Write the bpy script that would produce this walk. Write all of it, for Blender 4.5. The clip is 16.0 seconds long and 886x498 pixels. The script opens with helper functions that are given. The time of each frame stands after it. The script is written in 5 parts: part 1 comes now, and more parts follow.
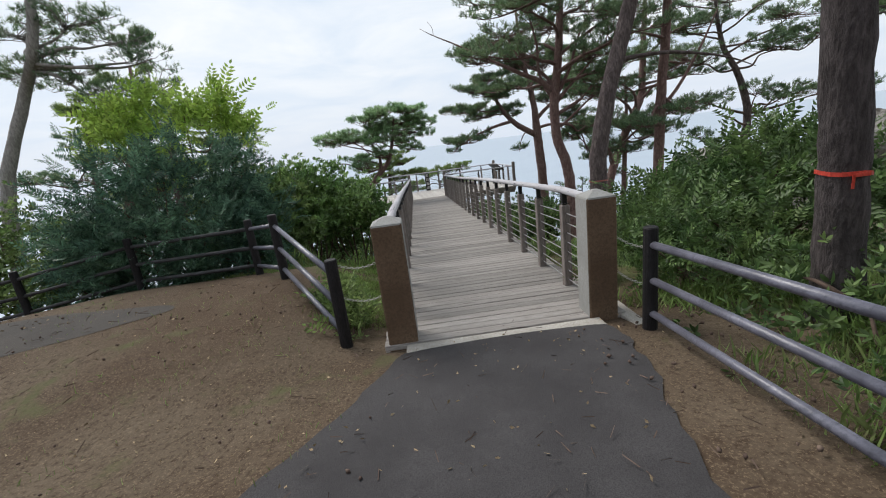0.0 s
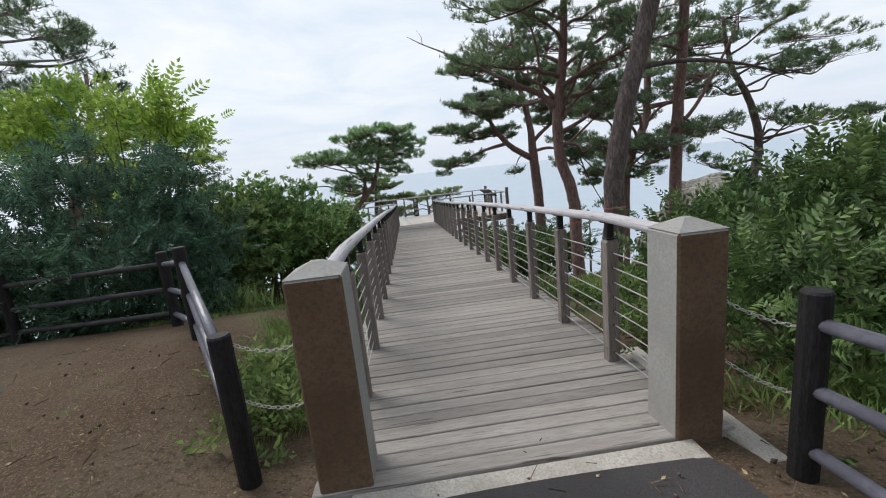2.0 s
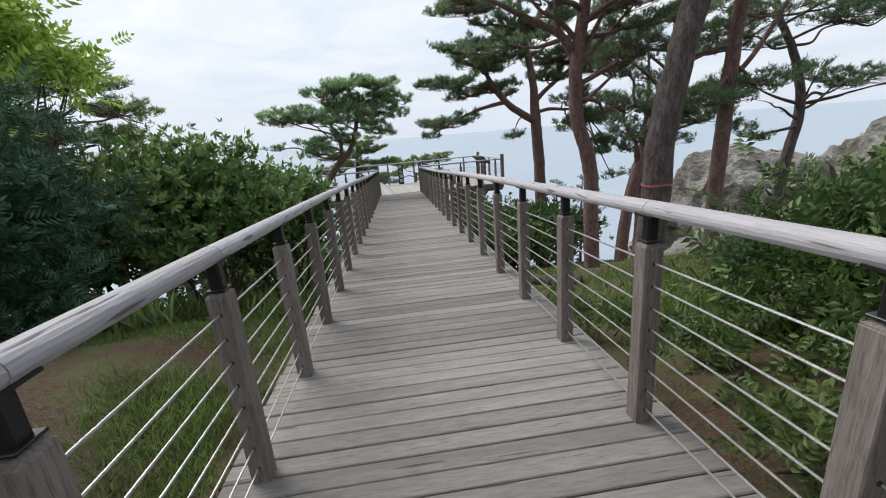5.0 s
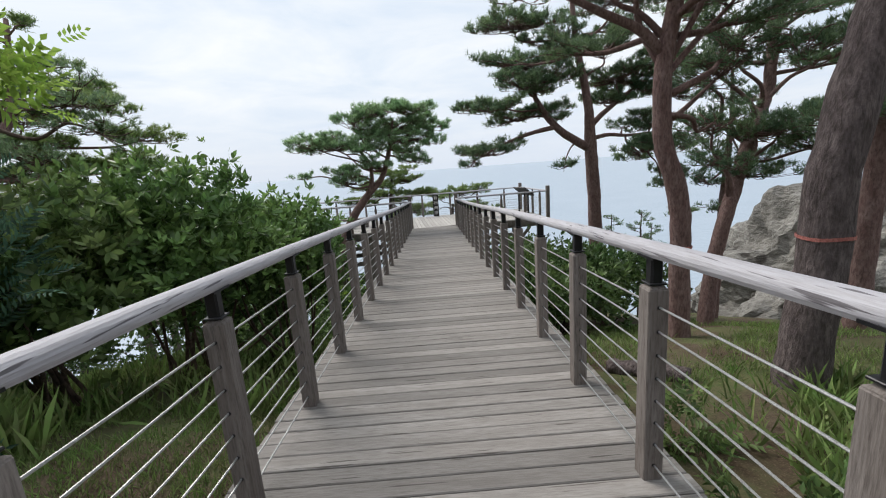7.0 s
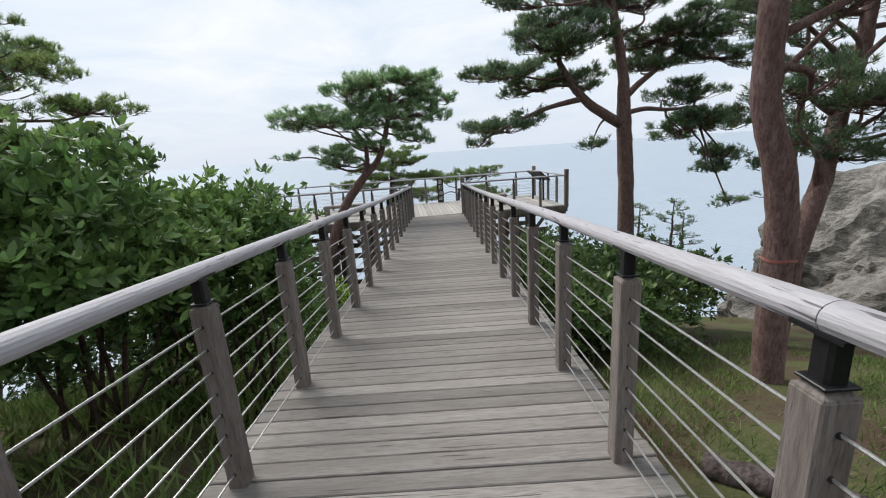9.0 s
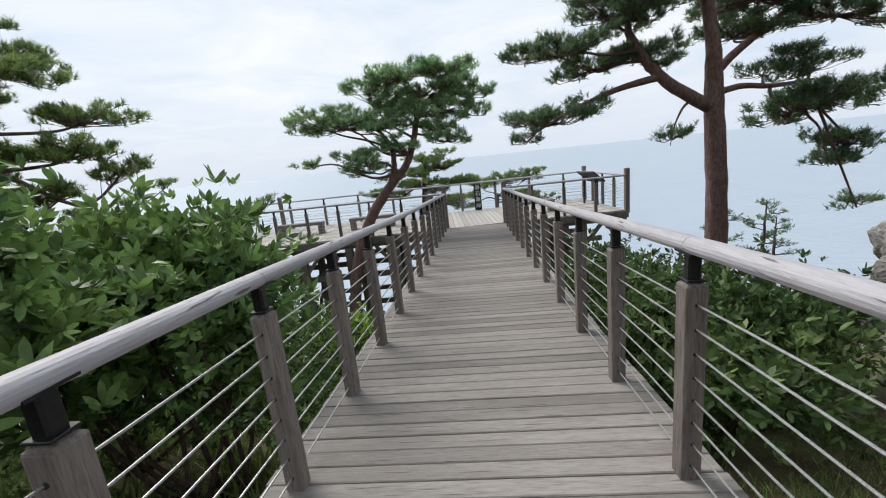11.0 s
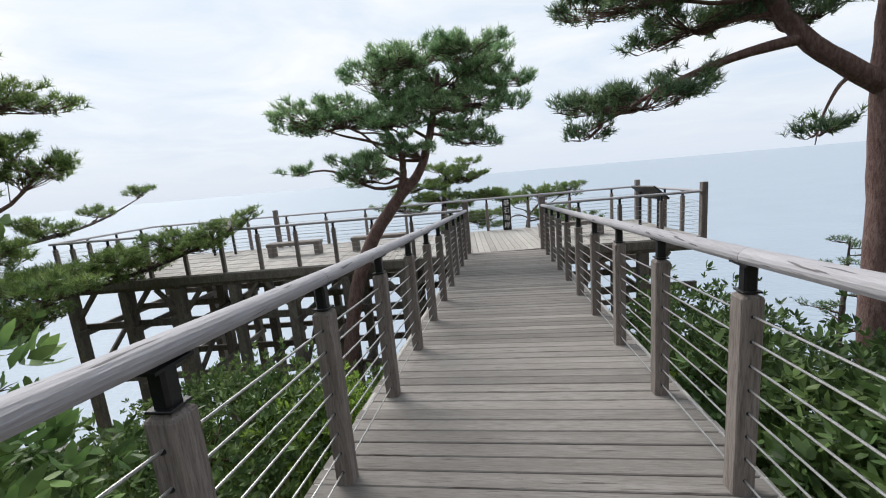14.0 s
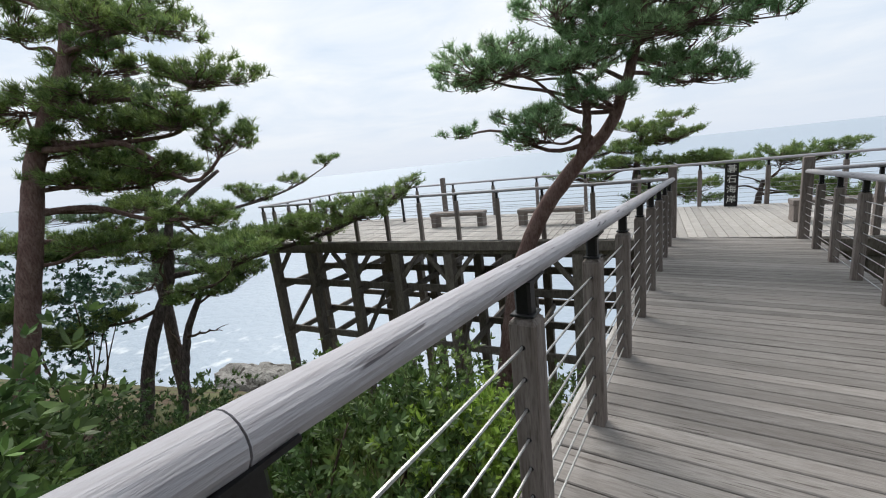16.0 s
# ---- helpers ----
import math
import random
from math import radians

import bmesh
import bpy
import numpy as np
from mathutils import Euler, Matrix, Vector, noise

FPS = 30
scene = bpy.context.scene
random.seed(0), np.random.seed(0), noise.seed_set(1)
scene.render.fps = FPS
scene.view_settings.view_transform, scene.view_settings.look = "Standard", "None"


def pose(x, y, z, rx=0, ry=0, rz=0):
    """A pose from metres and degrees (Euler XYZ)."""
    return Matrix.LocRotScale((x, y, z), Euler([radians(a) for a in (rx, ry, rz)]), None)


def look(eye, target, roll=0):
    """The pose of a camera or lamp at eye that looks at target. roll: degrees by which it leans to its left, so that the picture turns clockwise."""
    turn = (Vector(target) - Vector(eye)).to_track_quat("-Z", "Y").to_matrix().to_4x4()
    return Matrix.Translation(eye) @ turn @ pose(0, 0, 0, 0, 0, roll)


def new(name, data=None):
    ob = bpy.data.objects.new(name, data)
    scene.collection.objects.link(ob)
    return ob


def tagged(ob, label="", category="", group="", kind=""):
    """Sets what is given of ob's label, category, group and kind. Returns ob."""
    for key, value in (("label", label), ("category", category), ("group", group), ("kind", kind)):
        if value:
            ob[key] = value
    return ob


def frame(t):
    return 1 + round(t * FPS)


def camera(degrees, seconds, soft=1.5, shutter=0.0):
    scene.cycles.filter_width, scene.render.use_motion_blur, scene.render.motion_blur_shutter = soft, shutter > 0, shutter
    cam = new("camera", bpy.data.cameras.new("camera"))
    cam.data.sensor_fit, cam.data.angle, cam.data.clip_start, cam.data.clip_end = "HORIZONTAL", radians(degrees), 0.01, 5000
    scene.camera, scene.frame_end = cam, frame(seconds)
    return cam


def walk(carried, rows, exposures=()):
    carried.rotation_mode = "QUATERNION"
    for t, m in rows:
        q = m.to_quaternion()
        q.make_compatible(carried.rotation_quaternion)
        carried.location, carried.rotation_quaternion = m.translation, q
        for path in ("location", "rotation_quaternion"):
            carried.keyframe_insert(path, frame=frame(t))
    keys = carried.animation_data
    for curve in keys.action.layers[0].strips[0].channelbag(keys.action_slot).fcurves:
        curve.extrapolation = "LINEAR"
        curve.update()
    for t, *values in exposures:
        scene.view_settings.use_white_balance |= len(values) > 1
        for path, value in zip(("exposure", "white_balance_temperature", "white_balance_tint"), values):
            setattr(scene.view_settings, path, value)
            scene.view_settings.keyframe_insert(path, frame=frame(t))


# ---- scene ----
cam = camera(94.8, 16.0, soft=1.1)
PATH = [
    (0, (0.038, 0.593, 1.709), (0.129, 2.527, 1.207), -7.1),
    (0.5, (0.079, 0.972, 1.69), (0.228, 2.884, 1.124), -5.4),
    (1, (0.099, 1.351, 1.647), (0.307, 3.271, 1.125), -6.9),
    (1.5, (0.153, 1.691, 1.59), (0.246, 3.634, 1.127), -6.1),
    (2, (0.187, 2.067, 1.531), (0.345, 4.023, 1.146), -6.0),
    (2.5, (0.242, 2.408, 1.487), (0.414, 4.35, 1.04), -5.8),
    (3, (0.327, 2.726, 1.453), (0.557, 4.651, 0.963), -3.9),
    (3.2, (0.345, 2.9, 1.444), (0.592, 4.838, 1.016), -5.8),
    (5.3, (0.516, 4.236, 1.413), (0.706, 6.148, 0.858), -4.6),
    (5.5, (0.536, 4.434, 1.403), (0.78, 6.346, 0.869), -3.9),
    (6, (0.552, 4.871, 1.4), (0.74, 6.805, 0.929), -5.7),
    (6.5, (0.632, 5.306, 1.372), (0.683, 7.247, 0.891), -4.1),
    (7, (0.662, 5.743, 1.341), (0.692, 7.704, 0.946), -4.2),
    (7.5, (0.716, 6.192, 1.31), (0.807, 8.152, 0.922), -3.6),
    (8, (0.768, 6.609, 1.297), (0.862, 8.55, 0.827), -3.6),
    (8.5, (0.774, 7.046, 1.288), (0.941, 8.984, 0.822), -4.6),
    (9, (0.782, 7.467, 1.273), (0.774, 9.41, 0.799), -3.9),
    (9.5, (0.751, 7.891, 1.234), (0.66, 9.854, 0.861), -4.5),
    (9.7, (0.744, 8.106, 1.242), (0.688, 10.065, 0.845), -6.1),
    (11.8, (0.664, 9.871, 1.099), (0.422, 11.808, 0.663), -5.3),
    (12, (0.636, 10.043, 1.087), (0.4, 11.998, 0.734), -4.9),
    (12.5, (0.583, 10.464, 1.077), (0.298, 12.397, 0.65), -6.3),
    (13, (0.583, 10.893, 1.072), (0.214, 12.811, 0.638), -6.7),
    (13.5, (0.555, 11.347, 1.027), (0.313, 13.295, 0.644), -4.5),
    (14, (0.591, 11.784, 0.972), (0.299, 13.731, 0.618), -5.0),
    (14.5, (0.537, 12.208, 0.924), (0.064, 14.113, 0.543), -4.4),
    (15, (0.43, 12.577, 0.913), (-0.25, 14.4, 0.448), -6.5),
    (15.5, (0.326, 12.942, 0.887), (-0.658, 14.615, 0.406), -6.4),
    (16, (0.199, 13.276, 0.835), (-0.87, 14.914, 0.416), -6.3),
]
walk(cam, [(t, look(eye, target, roll)) for t, eye, target, roll in PATH])

# ---- world and light ----
world = bpy.data.worlds.new("world")
scene.world = world
world.use_nodes = True
SUN_ELEV, SUN_ROT = 48.0, 315.0


def build_world():
    nt = world.node_tree
    nd = nt.nodes
    nd.clear()
    out = nd.new("ShaderNodeOutputWorld")
    sky = nd.new("ShaderNodeTexSky")
    sky.sky_type = "NISHITA"
    sky.sun_disc = False
    sky.sun_elevation, sky.sun_rotation = radians(SUN_ELEV), radians(SUN_ROT)
    sky.dust_density, sky.air_density = 3.0, 1.2
    bg = nd.new("ShaderNodeBackground")
    bg.inputs[1].default_value = 0.07
    nt.links.new(sky.outputs[0], bg.inputs[0])
    # broken overcast over the clear sky
    tc = nd.new("ShaderNodeTexCoord")
    sep = nd.new("ShaderNodeSeparateXYZ")
    nt.links.new(tc.outputs["Generated"], sep.inputs[0])
    zc = nd.new("ShaderNodeMath"); zc.operation = "MAXIMUM"; zc.inputs[1].default_value = 0.0
    nt.links.new(sep.outputs[2], zc.inputs[0])
    za = nd.new("ShaderNodeMath"); za.operation = "ADD"; za.inputs[1].default_value = 0.12
    nt.links.new(zc.outputs[0], za.inputs[0])
    dx = nd.new("ShaderNodeMath"); dx.operation = "DIVIDE"
    dy = nd.new("ShaderNodeMath"); dy.operation = "DIVIDE"
    nt.links.new(sep.outputs[0], dx.inputs[0]); nt.links.new(za.outputs[0], dx.inputs[1])
    nt.links.new(sep.outputs[1], dy.inputs[0]); nt.links.new(za.outputs[0], dy.inputs[1])
    comb = nd.new("ShaderNodeCombineXYZ")
    nt.links.new(dx.outputs[0], comb.inputs[0]); nt.links.new(dy.outputs[0], comb.inputs[1])
    noi = nd.new("ShaderNodeTexNoise")
    noi.inputs["Scale"].default_value = 1.1
    noi.inputs["Detail"].default_value = 7.0
    noi.inputs["Roughness"].default_value = 0.55
    noi.inputs["Distortion"].default_value = 0.4
    nt.links.new(comb.outputs[0], noi.inputs["Vector"])
    ramp = nd.new("ShaderNodeValToRGB")
    el = ramp.color_ramp.elements
    el[0].position, el[0].color = 0.33, (0.66, 0.765, 0.9, 1)
    el[1].position, el[1].color = 0.66, (0.93, 0.955, 0.98, 1)
    nt.links.new(noi.outputs["Fac"], ramp.inputs[0])
    # the horizon fades into blue haze
    hz = nd.new("ShaderNodeMapRange")
    hz.inputs[1].default_value, hz.inputs[2].default_value = 0.0, 0.22
    hz.inputs[3].default_value, hz.inputs[4].default_value = 0.0, 1.0
    nt.links.new(sep.outputs[2], hz.inputs[0])
    mixh = nd.new("ShaderNodeMix"); mixh.data_type = "RGBA"
    mixh.inputs[6].default_value = (0.72, 0.79, 0.895, 1)
    nt.links.new(hz.outputs[0], mixh.inputs[0]); nt.links.new(ramp.outputs[0], mixh.inputs[7])
    bg2 = nd.new("ShaderNodeBackground")
    bg2.inputs[1].default_value = 1.12
    nt.links.new(mixh.outputs[2], bg2.inputs[0])
    mix = nd.new("ShaderNodeMixShader")
    mix.inputs[0].default_value = 0.9
    nt.links.new(bg.outputs[0], mix.inputs[1]); nt.links.new(bg2.outputs[0], mix.inputs[2])
    nt.links.new(mix.outputs[0], out.inputs[0])


build_world()
sun = new("sun", bpy.data.lights.new("sun", "SUN"))
sun.data.energy, sun.data.angle, sun.data.color = 3.2, radians(32), (1.0, 0.96, 0.9)
sun.matrix_world = pose(0, 0, 30, 90 - SUN_ELEV, 0, 180 - SUN_ROT)


# ---- materials ----
def material(name, c1, c2, rough=0.85, scale=6.0, stretch=(1, 1, 1), c3=None, fine=60.0, bump=0.3, metal=0.0,
             vary=0.0, spec=0.3, bump_dist=0.01, island=0.0, translucent=0.0, coarse=(0.35, 0.65), cracks=None):
    m = bpy.data.materials.new(name)
    m.use_nodes = True
    nt = m.node_tree
    nd, ln = nt.nodes, nt.links
    b = nd["Principled BSDF"]
    tc = nd.new("ShaderNodeTexCoord")
    mp = nd.new("ShaderNodeMapping")
    mp.inputs["Scale"].default_value = stretch
    ln.new(tc.outputs["Object"], mp.inputs[0])
    src = mp.outputs[0]
    oi = nd.new("ShaderNodeObjectInfo")
    if vary:
        mul = nd.new("ShaderNodeVectorMath"); mul.operation = "SCALE"
        cv = nd.new("ShaderNodeCombineXYZ")
        ln.new(oi.outputs["Random"], cv.inputs[0]); ln.new(oi.outputs["Random"], cv.inputs[1]); ln.new(oi.outputs["Random"], cv.inputs[2])
        ln.new(cv.outputs[0], mul.inputs[0]); mul.inputs["Scale"].default_value = 37.0
        add = nd.new("ShaderNodeVectorMath")
        ln.new(src, add.inputs[0]); ln.new(mul.outputs[0], add.inputs[1])
        src = add.outputs[0]
    n1 = nd.new("ShaderNodeTexNoise")
    n1.inputs["Scale"].default_value, n1.inputs["Detail"].default_value, n1.inputs["Roughness"].default_value = scale, 5.0, 0.6
    ln.new(src, n1.inputs["Vector"])
    n2 = nd.new("ShaderNodeTexNoise")
    n2.inputs["Scale"].default_value, n2.inputs["Detail"].default_value, n2.inputs["Roughness"].default_value = fine, 4.0, 0.65
    ln.new(src, n2.inputs["Vector"])
    mr = nd.new("ShaderNodeMapRange")
    mr.inputs[1].default_value, mr.inputs[2].default_value = coarse
    ln.new(n1.outputs["Fac"], mr.inputs[0])
    mx = nd.new("ShaderNodeMix"); mx.data_type = "RGBA"
    mx.inputs[6].default_value, mx.inputs[7].default_value = (*c1, 1), (*c2, 1)
    ln.new(mr.outputs[0], mx.inputs[0])
    col = mx.outputs[2]
    mr2 = nd.new("ShaderNodeMapRange")
    mr2.inputs[1].default_value, mr2.inputs[2].default_value = 0.42, 0.72
    ln.new(n2.outputs["Fac"], mr2.inputs[0])
    m3 = nd.new("ShaderNodeMix"); m3.data_type = "RGBA"
    c3 = c3 or tuple(v * 0.55 for v in c1)
    m3.inputs[7].default_value = (*c3, 1)
    ln.new(col, m3.inputs[6]); ln.new(mr2.outputs[0], m3.inputs[0])
    col = m3.outputs[2]
    if cracks:
        # drying cracks along the grain
        grain, limit, dark = cracks
        mc = nd.new("ShaderNodeMapping")
        mc.inputs["Scale"].default_value = grain
        ln.new(tc.outputs["Object"], mc.inputs[0])
        if vary:
            ac = nd.new("ShaderNodeVectorMath")
            ln.new(mc.outputs[0], ac.inputs[0]); ln.new(mul.outputs[0], ac.inputs[1])
        n4 = nd.new("ShaderNodeTexNoise")
        n4.inputs["Scale"].default_value, n4.inputs["Detail"].default_value = 3.0, 2.0
        ln.new(ac.outputs[0] if vary else mc.outputs[0], n4.inputs["Vector"])
        mr4 = nd.new("ShaderNodeMapRange")
        mr4.inputs[1].default_value, mr4.inputs[2].default_value = limit, limit + 0.04
        ln.new(n4.outputs["Fac"], mr4.inputs[0])
        m4 = nd.new("ShaderNodeMix"); m4.data_type = "RGBA"
        m4.inputs[7].default_value = (*dark, 1)
        ln.new(col, m4.inputs[6]); ln.new(mr4.outputs[0], m4.inputs[0])
        col = m4.outputs[2]
    if vary or island:
        hs = nd.new("ShaderNodeHueSaturation")
        mv = nd.new("ShaderNodeMapRange")
        amount = island or vary
        mv.inputs[3].default_value, mv.inputs[4].default_value = 1 - amount, 1 + amount
        if island:
            geo = nd.new("ShaderNodeNewGeometry")
            ln.new(geo.outputs["Random Per Island"], mv.inputs[0])
        else:
            ln.new(oi.outputs["Random"], mv.inputs[0])
        ln.new(mv.outputs[0], hs.inputs["Value"]); ln.new(col, hs.inputs["Color"])
        col = hs.outputs[0]
    ln.new(col, b.inputs["Base Color"])
    b.inputs["Roughness"].default_value = rough
    b.inputs["Metallic"].default_value = metal
    b.inputs["Specular IOR Level"].default_value = spec
    if bump:
        sm = nd.new("ShaderNodeMath"); sm.operation = "ADD"
        ln.new(n1.outputs["Fac"], sm.inputs[0]); ln.new(n2.outputs["Fac"], sm.inputs[1])
        bp = nd.new("ShaderNodeBump")
        bp.inputs["Strength"].default_value, bp.inputs["Distance"].default_value = bump, bump_dist
        ln.new(sm.outputs[0], bp.inputs["Height"]); ln.new(bp.outputs[0], b.inputs["Normal"])
    if translucent:
        out = nd["Material Output"]
        tr = nd.new("ShaderNodeBsdfTranslucent")
        ln.new(col, tr.inputs[0])
        ms = nd.new("ShaderNodeMixShader")
        ms.inputs[0].default_value = translucent
        ln.new(b.outputs[0], ms.inputs[1]); ln.new(tr.outputs[0], ms.inputs[2]); ln.new(ms.outputs[0], out.inputs[0])
    return m


M_ASPHALT = material("asphalt", (0.0391, 0.0365, 0.0382), (0.0612, 0.0578, 0.0595), 0.9, 2.2, fine=140.0, bump=0.6, c3=(0.0229, 0.0213, 0.0229))
M_PLANK = material("weathered_plank", (0.209, 0.192, 0.179), (0.281, 0.264, 0.249), 0.8, 1.3, (1.0, 9, 9), fine=11.0, c3=(0.171, 0.154, 0.142), vary=0.24, bump=0.3, cracks=((0.9, 22, 22), 0.67, (0.0912, 0.0798, 0.0722)))
M_DECK = material("weathered_deck_plank", (0.36, 0.338, 0.315), (0.477, 0.459, 0.436), 0.8, 2.0, (14, 1.2, 14), fine=9.0, c3=(0.252, 0.234, 0.216), vary=0.16, bump=0.35)
M_POST = material("weathered_timber", (0.188, 0.16, 0.145), (0.273, 0.242, 0.226), 0.8, 2.0, (16, 16, 1.5), fine=8.0, c3=(0.0999, 0.0826, 0.0732), vary=0.18)
M_RAIL = material("silvery_timber", (0.39, 0.38, 0.41), (0.45, 0.44, 0.47), 0.6, 2.0, (12, 1.0, 12), fine=8.0, c3=(0.33, 0.315, 0.33), vary=0.1, cracks=((20, 1.1, 20), 0.655, (0.13, 0.12, 0.13)))
M_BEAM = material("dark_timber", (0.148, 0.131, 0.113), (0.244, 0.217, 0.191), 0.85, 3.0, (3, 3, 1), fine=12.0, vary=0.2)
M_STEEL = material("black_steel", (0.010, 0.010, 0.012), (0.016, 0.016, 0.019), 0.38, 5.0, fine=60.0, bump=0.05, spec=0.4)
M_CABLE = material("steel_cable", (0.42, 0.42, 0.42), (0.5, 0.5, 0.5), 0.4, 20.0, fine=200.0, bump=0.0, metal=0.6)
M_CONC = material("concrete", (0.33, 0.31, 0.28), (0.44, 0.42, 0.385), 0.9, 5.0, fine=90.0, c3=(0.24, 0.215, 0.185), bump=0.3)
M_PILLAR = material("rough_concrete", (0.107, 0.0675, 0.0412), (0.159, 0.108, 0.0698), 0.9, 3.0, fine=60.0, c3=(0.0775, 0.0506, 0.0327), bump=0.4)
M_PALE = material("pale_concrete", (0.244, 0.243, 0.236), (0.325, 0.329, 0.321), 0.9, 2.5, fine=60.0, c3=(0.237, 0.227, 0.212), bump=0.3)
M_PATCH = material("worn_asphalt", (0.0476, 0.0435, 0.0408), (0.0714, 0.0632, 0.0565), 0.95, 2.0, fine=90.0, c3=(0.0476, 0.0408, 0.0354), bump=0.5)
M_LOG = material("grey_log", (0.0835, 0.0835, 0.11), (0.166, 0.166, 0.211), 0.34, 5.0, (1, 1, 1), fine=40.0, c3=(0.0634, 0.0634, 0.0816), spec=0.5)
M_LOGPOST = material("dark_log", (0.014, 0.013, 0.014), (0.03, 0.028, 0.03), 0.65, 6.0, (6, 6, 1), fine=30.0, spec=0.2)
M_ROPE = material("pale_rope", (0.38, 0.37, 0.34), (0.5, 0.49, 0.45), 0.8, 30.0, fine=120.0)
M_BARK = material("grey_pine_bark", (0.091, 0.0718, 0.071), (0.195, 0.157, 0.153), 0.95, 3.0, (5, 5, 1.6), fine=7.0, c3=(0.052, 0.0399, 0.0383), bump=1.0, bump_dist=0.03)
M_BARKDARK = material("dark_pine_bark", (0.05, 0.042, 0.042), (0.1, 0.084, 0.084), 0.95, 3.0, (5, 5, 1.6), fine=7.0, c3=(0.028, 0.023, 0.023), bump=1.0, bump_dist=0.03)
M_BARKRED = material("red_pine_bark", (0.165, 0.0975, 0.088), (0.259, 0.177, 0.163), 0.9, 3.0, (4, 4, 1.5), fine=9.0, c3=(0.0935, 0.0562, 0.0497), bump=0.8, bump_dist=0.02)
M_TWIG = material("pine_branch_bark", (0.09, 0.06, 0.05), (0.16, 0.115, 0.09), 0.95, 6.0, fine=20.0, bump=0.4)
M_NEEDLE = material("pine_needles", (0.115, 0.201, 0.106), (0.23, 0.318, 0.15), 0.42, 1.3, fine=4.0, c3=(0.069, 0.127, 0.0688), bump=0.0, island=0.5, translucent=0.42, spec=0.6)
M_NEEDLE2 = material("bright_pine_needles", (0.23, 0.389, 0.188), (0.38, 0.514, 0.275), 0.42, 1.5, fine=4.0, c3=(0.115, 0.221, 0.0938), bump=0.0, island=0.45, translucent=0.5, spec=0.6)
M_LEAF = material("shrub_leaves", (0.106, 0.187, 0.0588), (0.232, 0.303, 0.108), 0.45, 1.5, fine=5.0, c3=(0.0688, 0.12, 0.0392), bump=0.0, island=0.5, translucent=0.5, spec=0.4)
M_LEAFMID = material("shaded_shrub_leaves", (0.116, 0.221, 0.0644), (0.247, 0.375, 0.115), 0.45, 1.2, fine=4.0, c3=(0.0494, 0.101, 0.0343), bump=0.0, island=0.5, translucent=0.3, spec=0.4)
# darker copy of the shrub leaves; shade under the trees is put into its green
M_LEAFSHADE = material("shade_darkened_leaves", (0.0688, 0.133, 0.042), (0.163, 0.237, 0.075), 0.5, 1.2, fine=4.0, c3=(0.0375, 0.076, 0.026), bump=0.0, island=0.5, translucent=0.3, spec=0.4)
M_LEAFDARK = material("dark_shrub_leaves", (0.0607, 0.131, 0.0906), (0.141, 0.253, 0.151), 0.5, 1.5, fine=5.0, c3=(0.0342, 0.0707, 0.0517), bump=0.0, island=0.5, translucent=0.4)
M_LEAFLIME = material("young_leaves", (0.267, 0.419, 0.072), (0.416, 0.553, 0.12), 0.45, 1.5, fine=5.0, c3=(0.178, 0.297, 0.06), bump=0.0, island=0.35, translucent=0.5)
M_GRASS = material("grass_blades", (0.121, 0.224, 0.054), (0.23, 0.328, 0.102), 0.6, 0.8, fine=5.0, c3=(0.184, 0.172, 0.084), bump=0.0, island=0.4, translucent=0.3)
M_ROCK = material("cliff_rock", (0.195, 0.185, 0.169), (0.328, 0.316, 0.292), 0.95, 0.6, (1, 1, 1.6), fine=4.0, c3=(0.117, 0.108, 0.0952), bump=1.0, bump_dist=0.15, cracks=((0.39, 0.39, 0.125), 0.6, (0.078, 0.0702, 0.0624)))
M_TAPE = material("red_tape", (0.55, 0.06, 0.04), (0.65, 0.09, 0.06), 0.5, 8.0, fine=50.0, bump=0.05)
M_TAPEOLD = material("faded_tape", (0.42, 0.14, 0.12), (0.5, 0.2, 0.17), 0.6, 8.0, fine=50.0, bump=0.05)
M_NEEDLE3 = material("yellow_green_needles", (0.152, 0.242, 0.069), (0.278, 0.362, 0.11), 0.42, 1.4, fine=4.0, c3=(0.0886, 0.156, 0.062), bump=0.0, island=0.5, translucent=0.45, spec=0.6)
M_BARKPALE = material("pale_grey_bark", (0.24, 0.225, 0.21), (0.36, 0.34, 0.32), 0.95, 3.0, (5, 5, 1.6), fine=7.0, c3=(0.15, 0.135, 0.125), bump=0.7, bump_dist=0.02)
M_DRY = material("dry_leaf", (0.22, 0.16, 0.09), (0.38, 0.30, 0.19), 0.9, 8.0, fine=40.0, c3=(0.12, 0.08, 0.045), bump=0.1, island=0.5)
# darker copy of the log rails, with the bush's shade in its colour
M_LOGSHADE = material("shaded_log", (0.04, 0.04, 0.042), (0.075, 0.075, 0.078), 0.7, 5.0, fine=40.0, c3=(0.022, 0.022, 0.024))
M_SIGN = material("sign_black", (0.015, 0.014, 0.014), (0.03, 0.028, 0.027), 0.5, 5.0, fine=40.0, bump=0.05)
M_WHITE = material("white_paint", (0.72, 0.72, 0.70), (0.8, 0.8, 0.78), 0.5, 5.0, fine=40.0, bump=0.05)


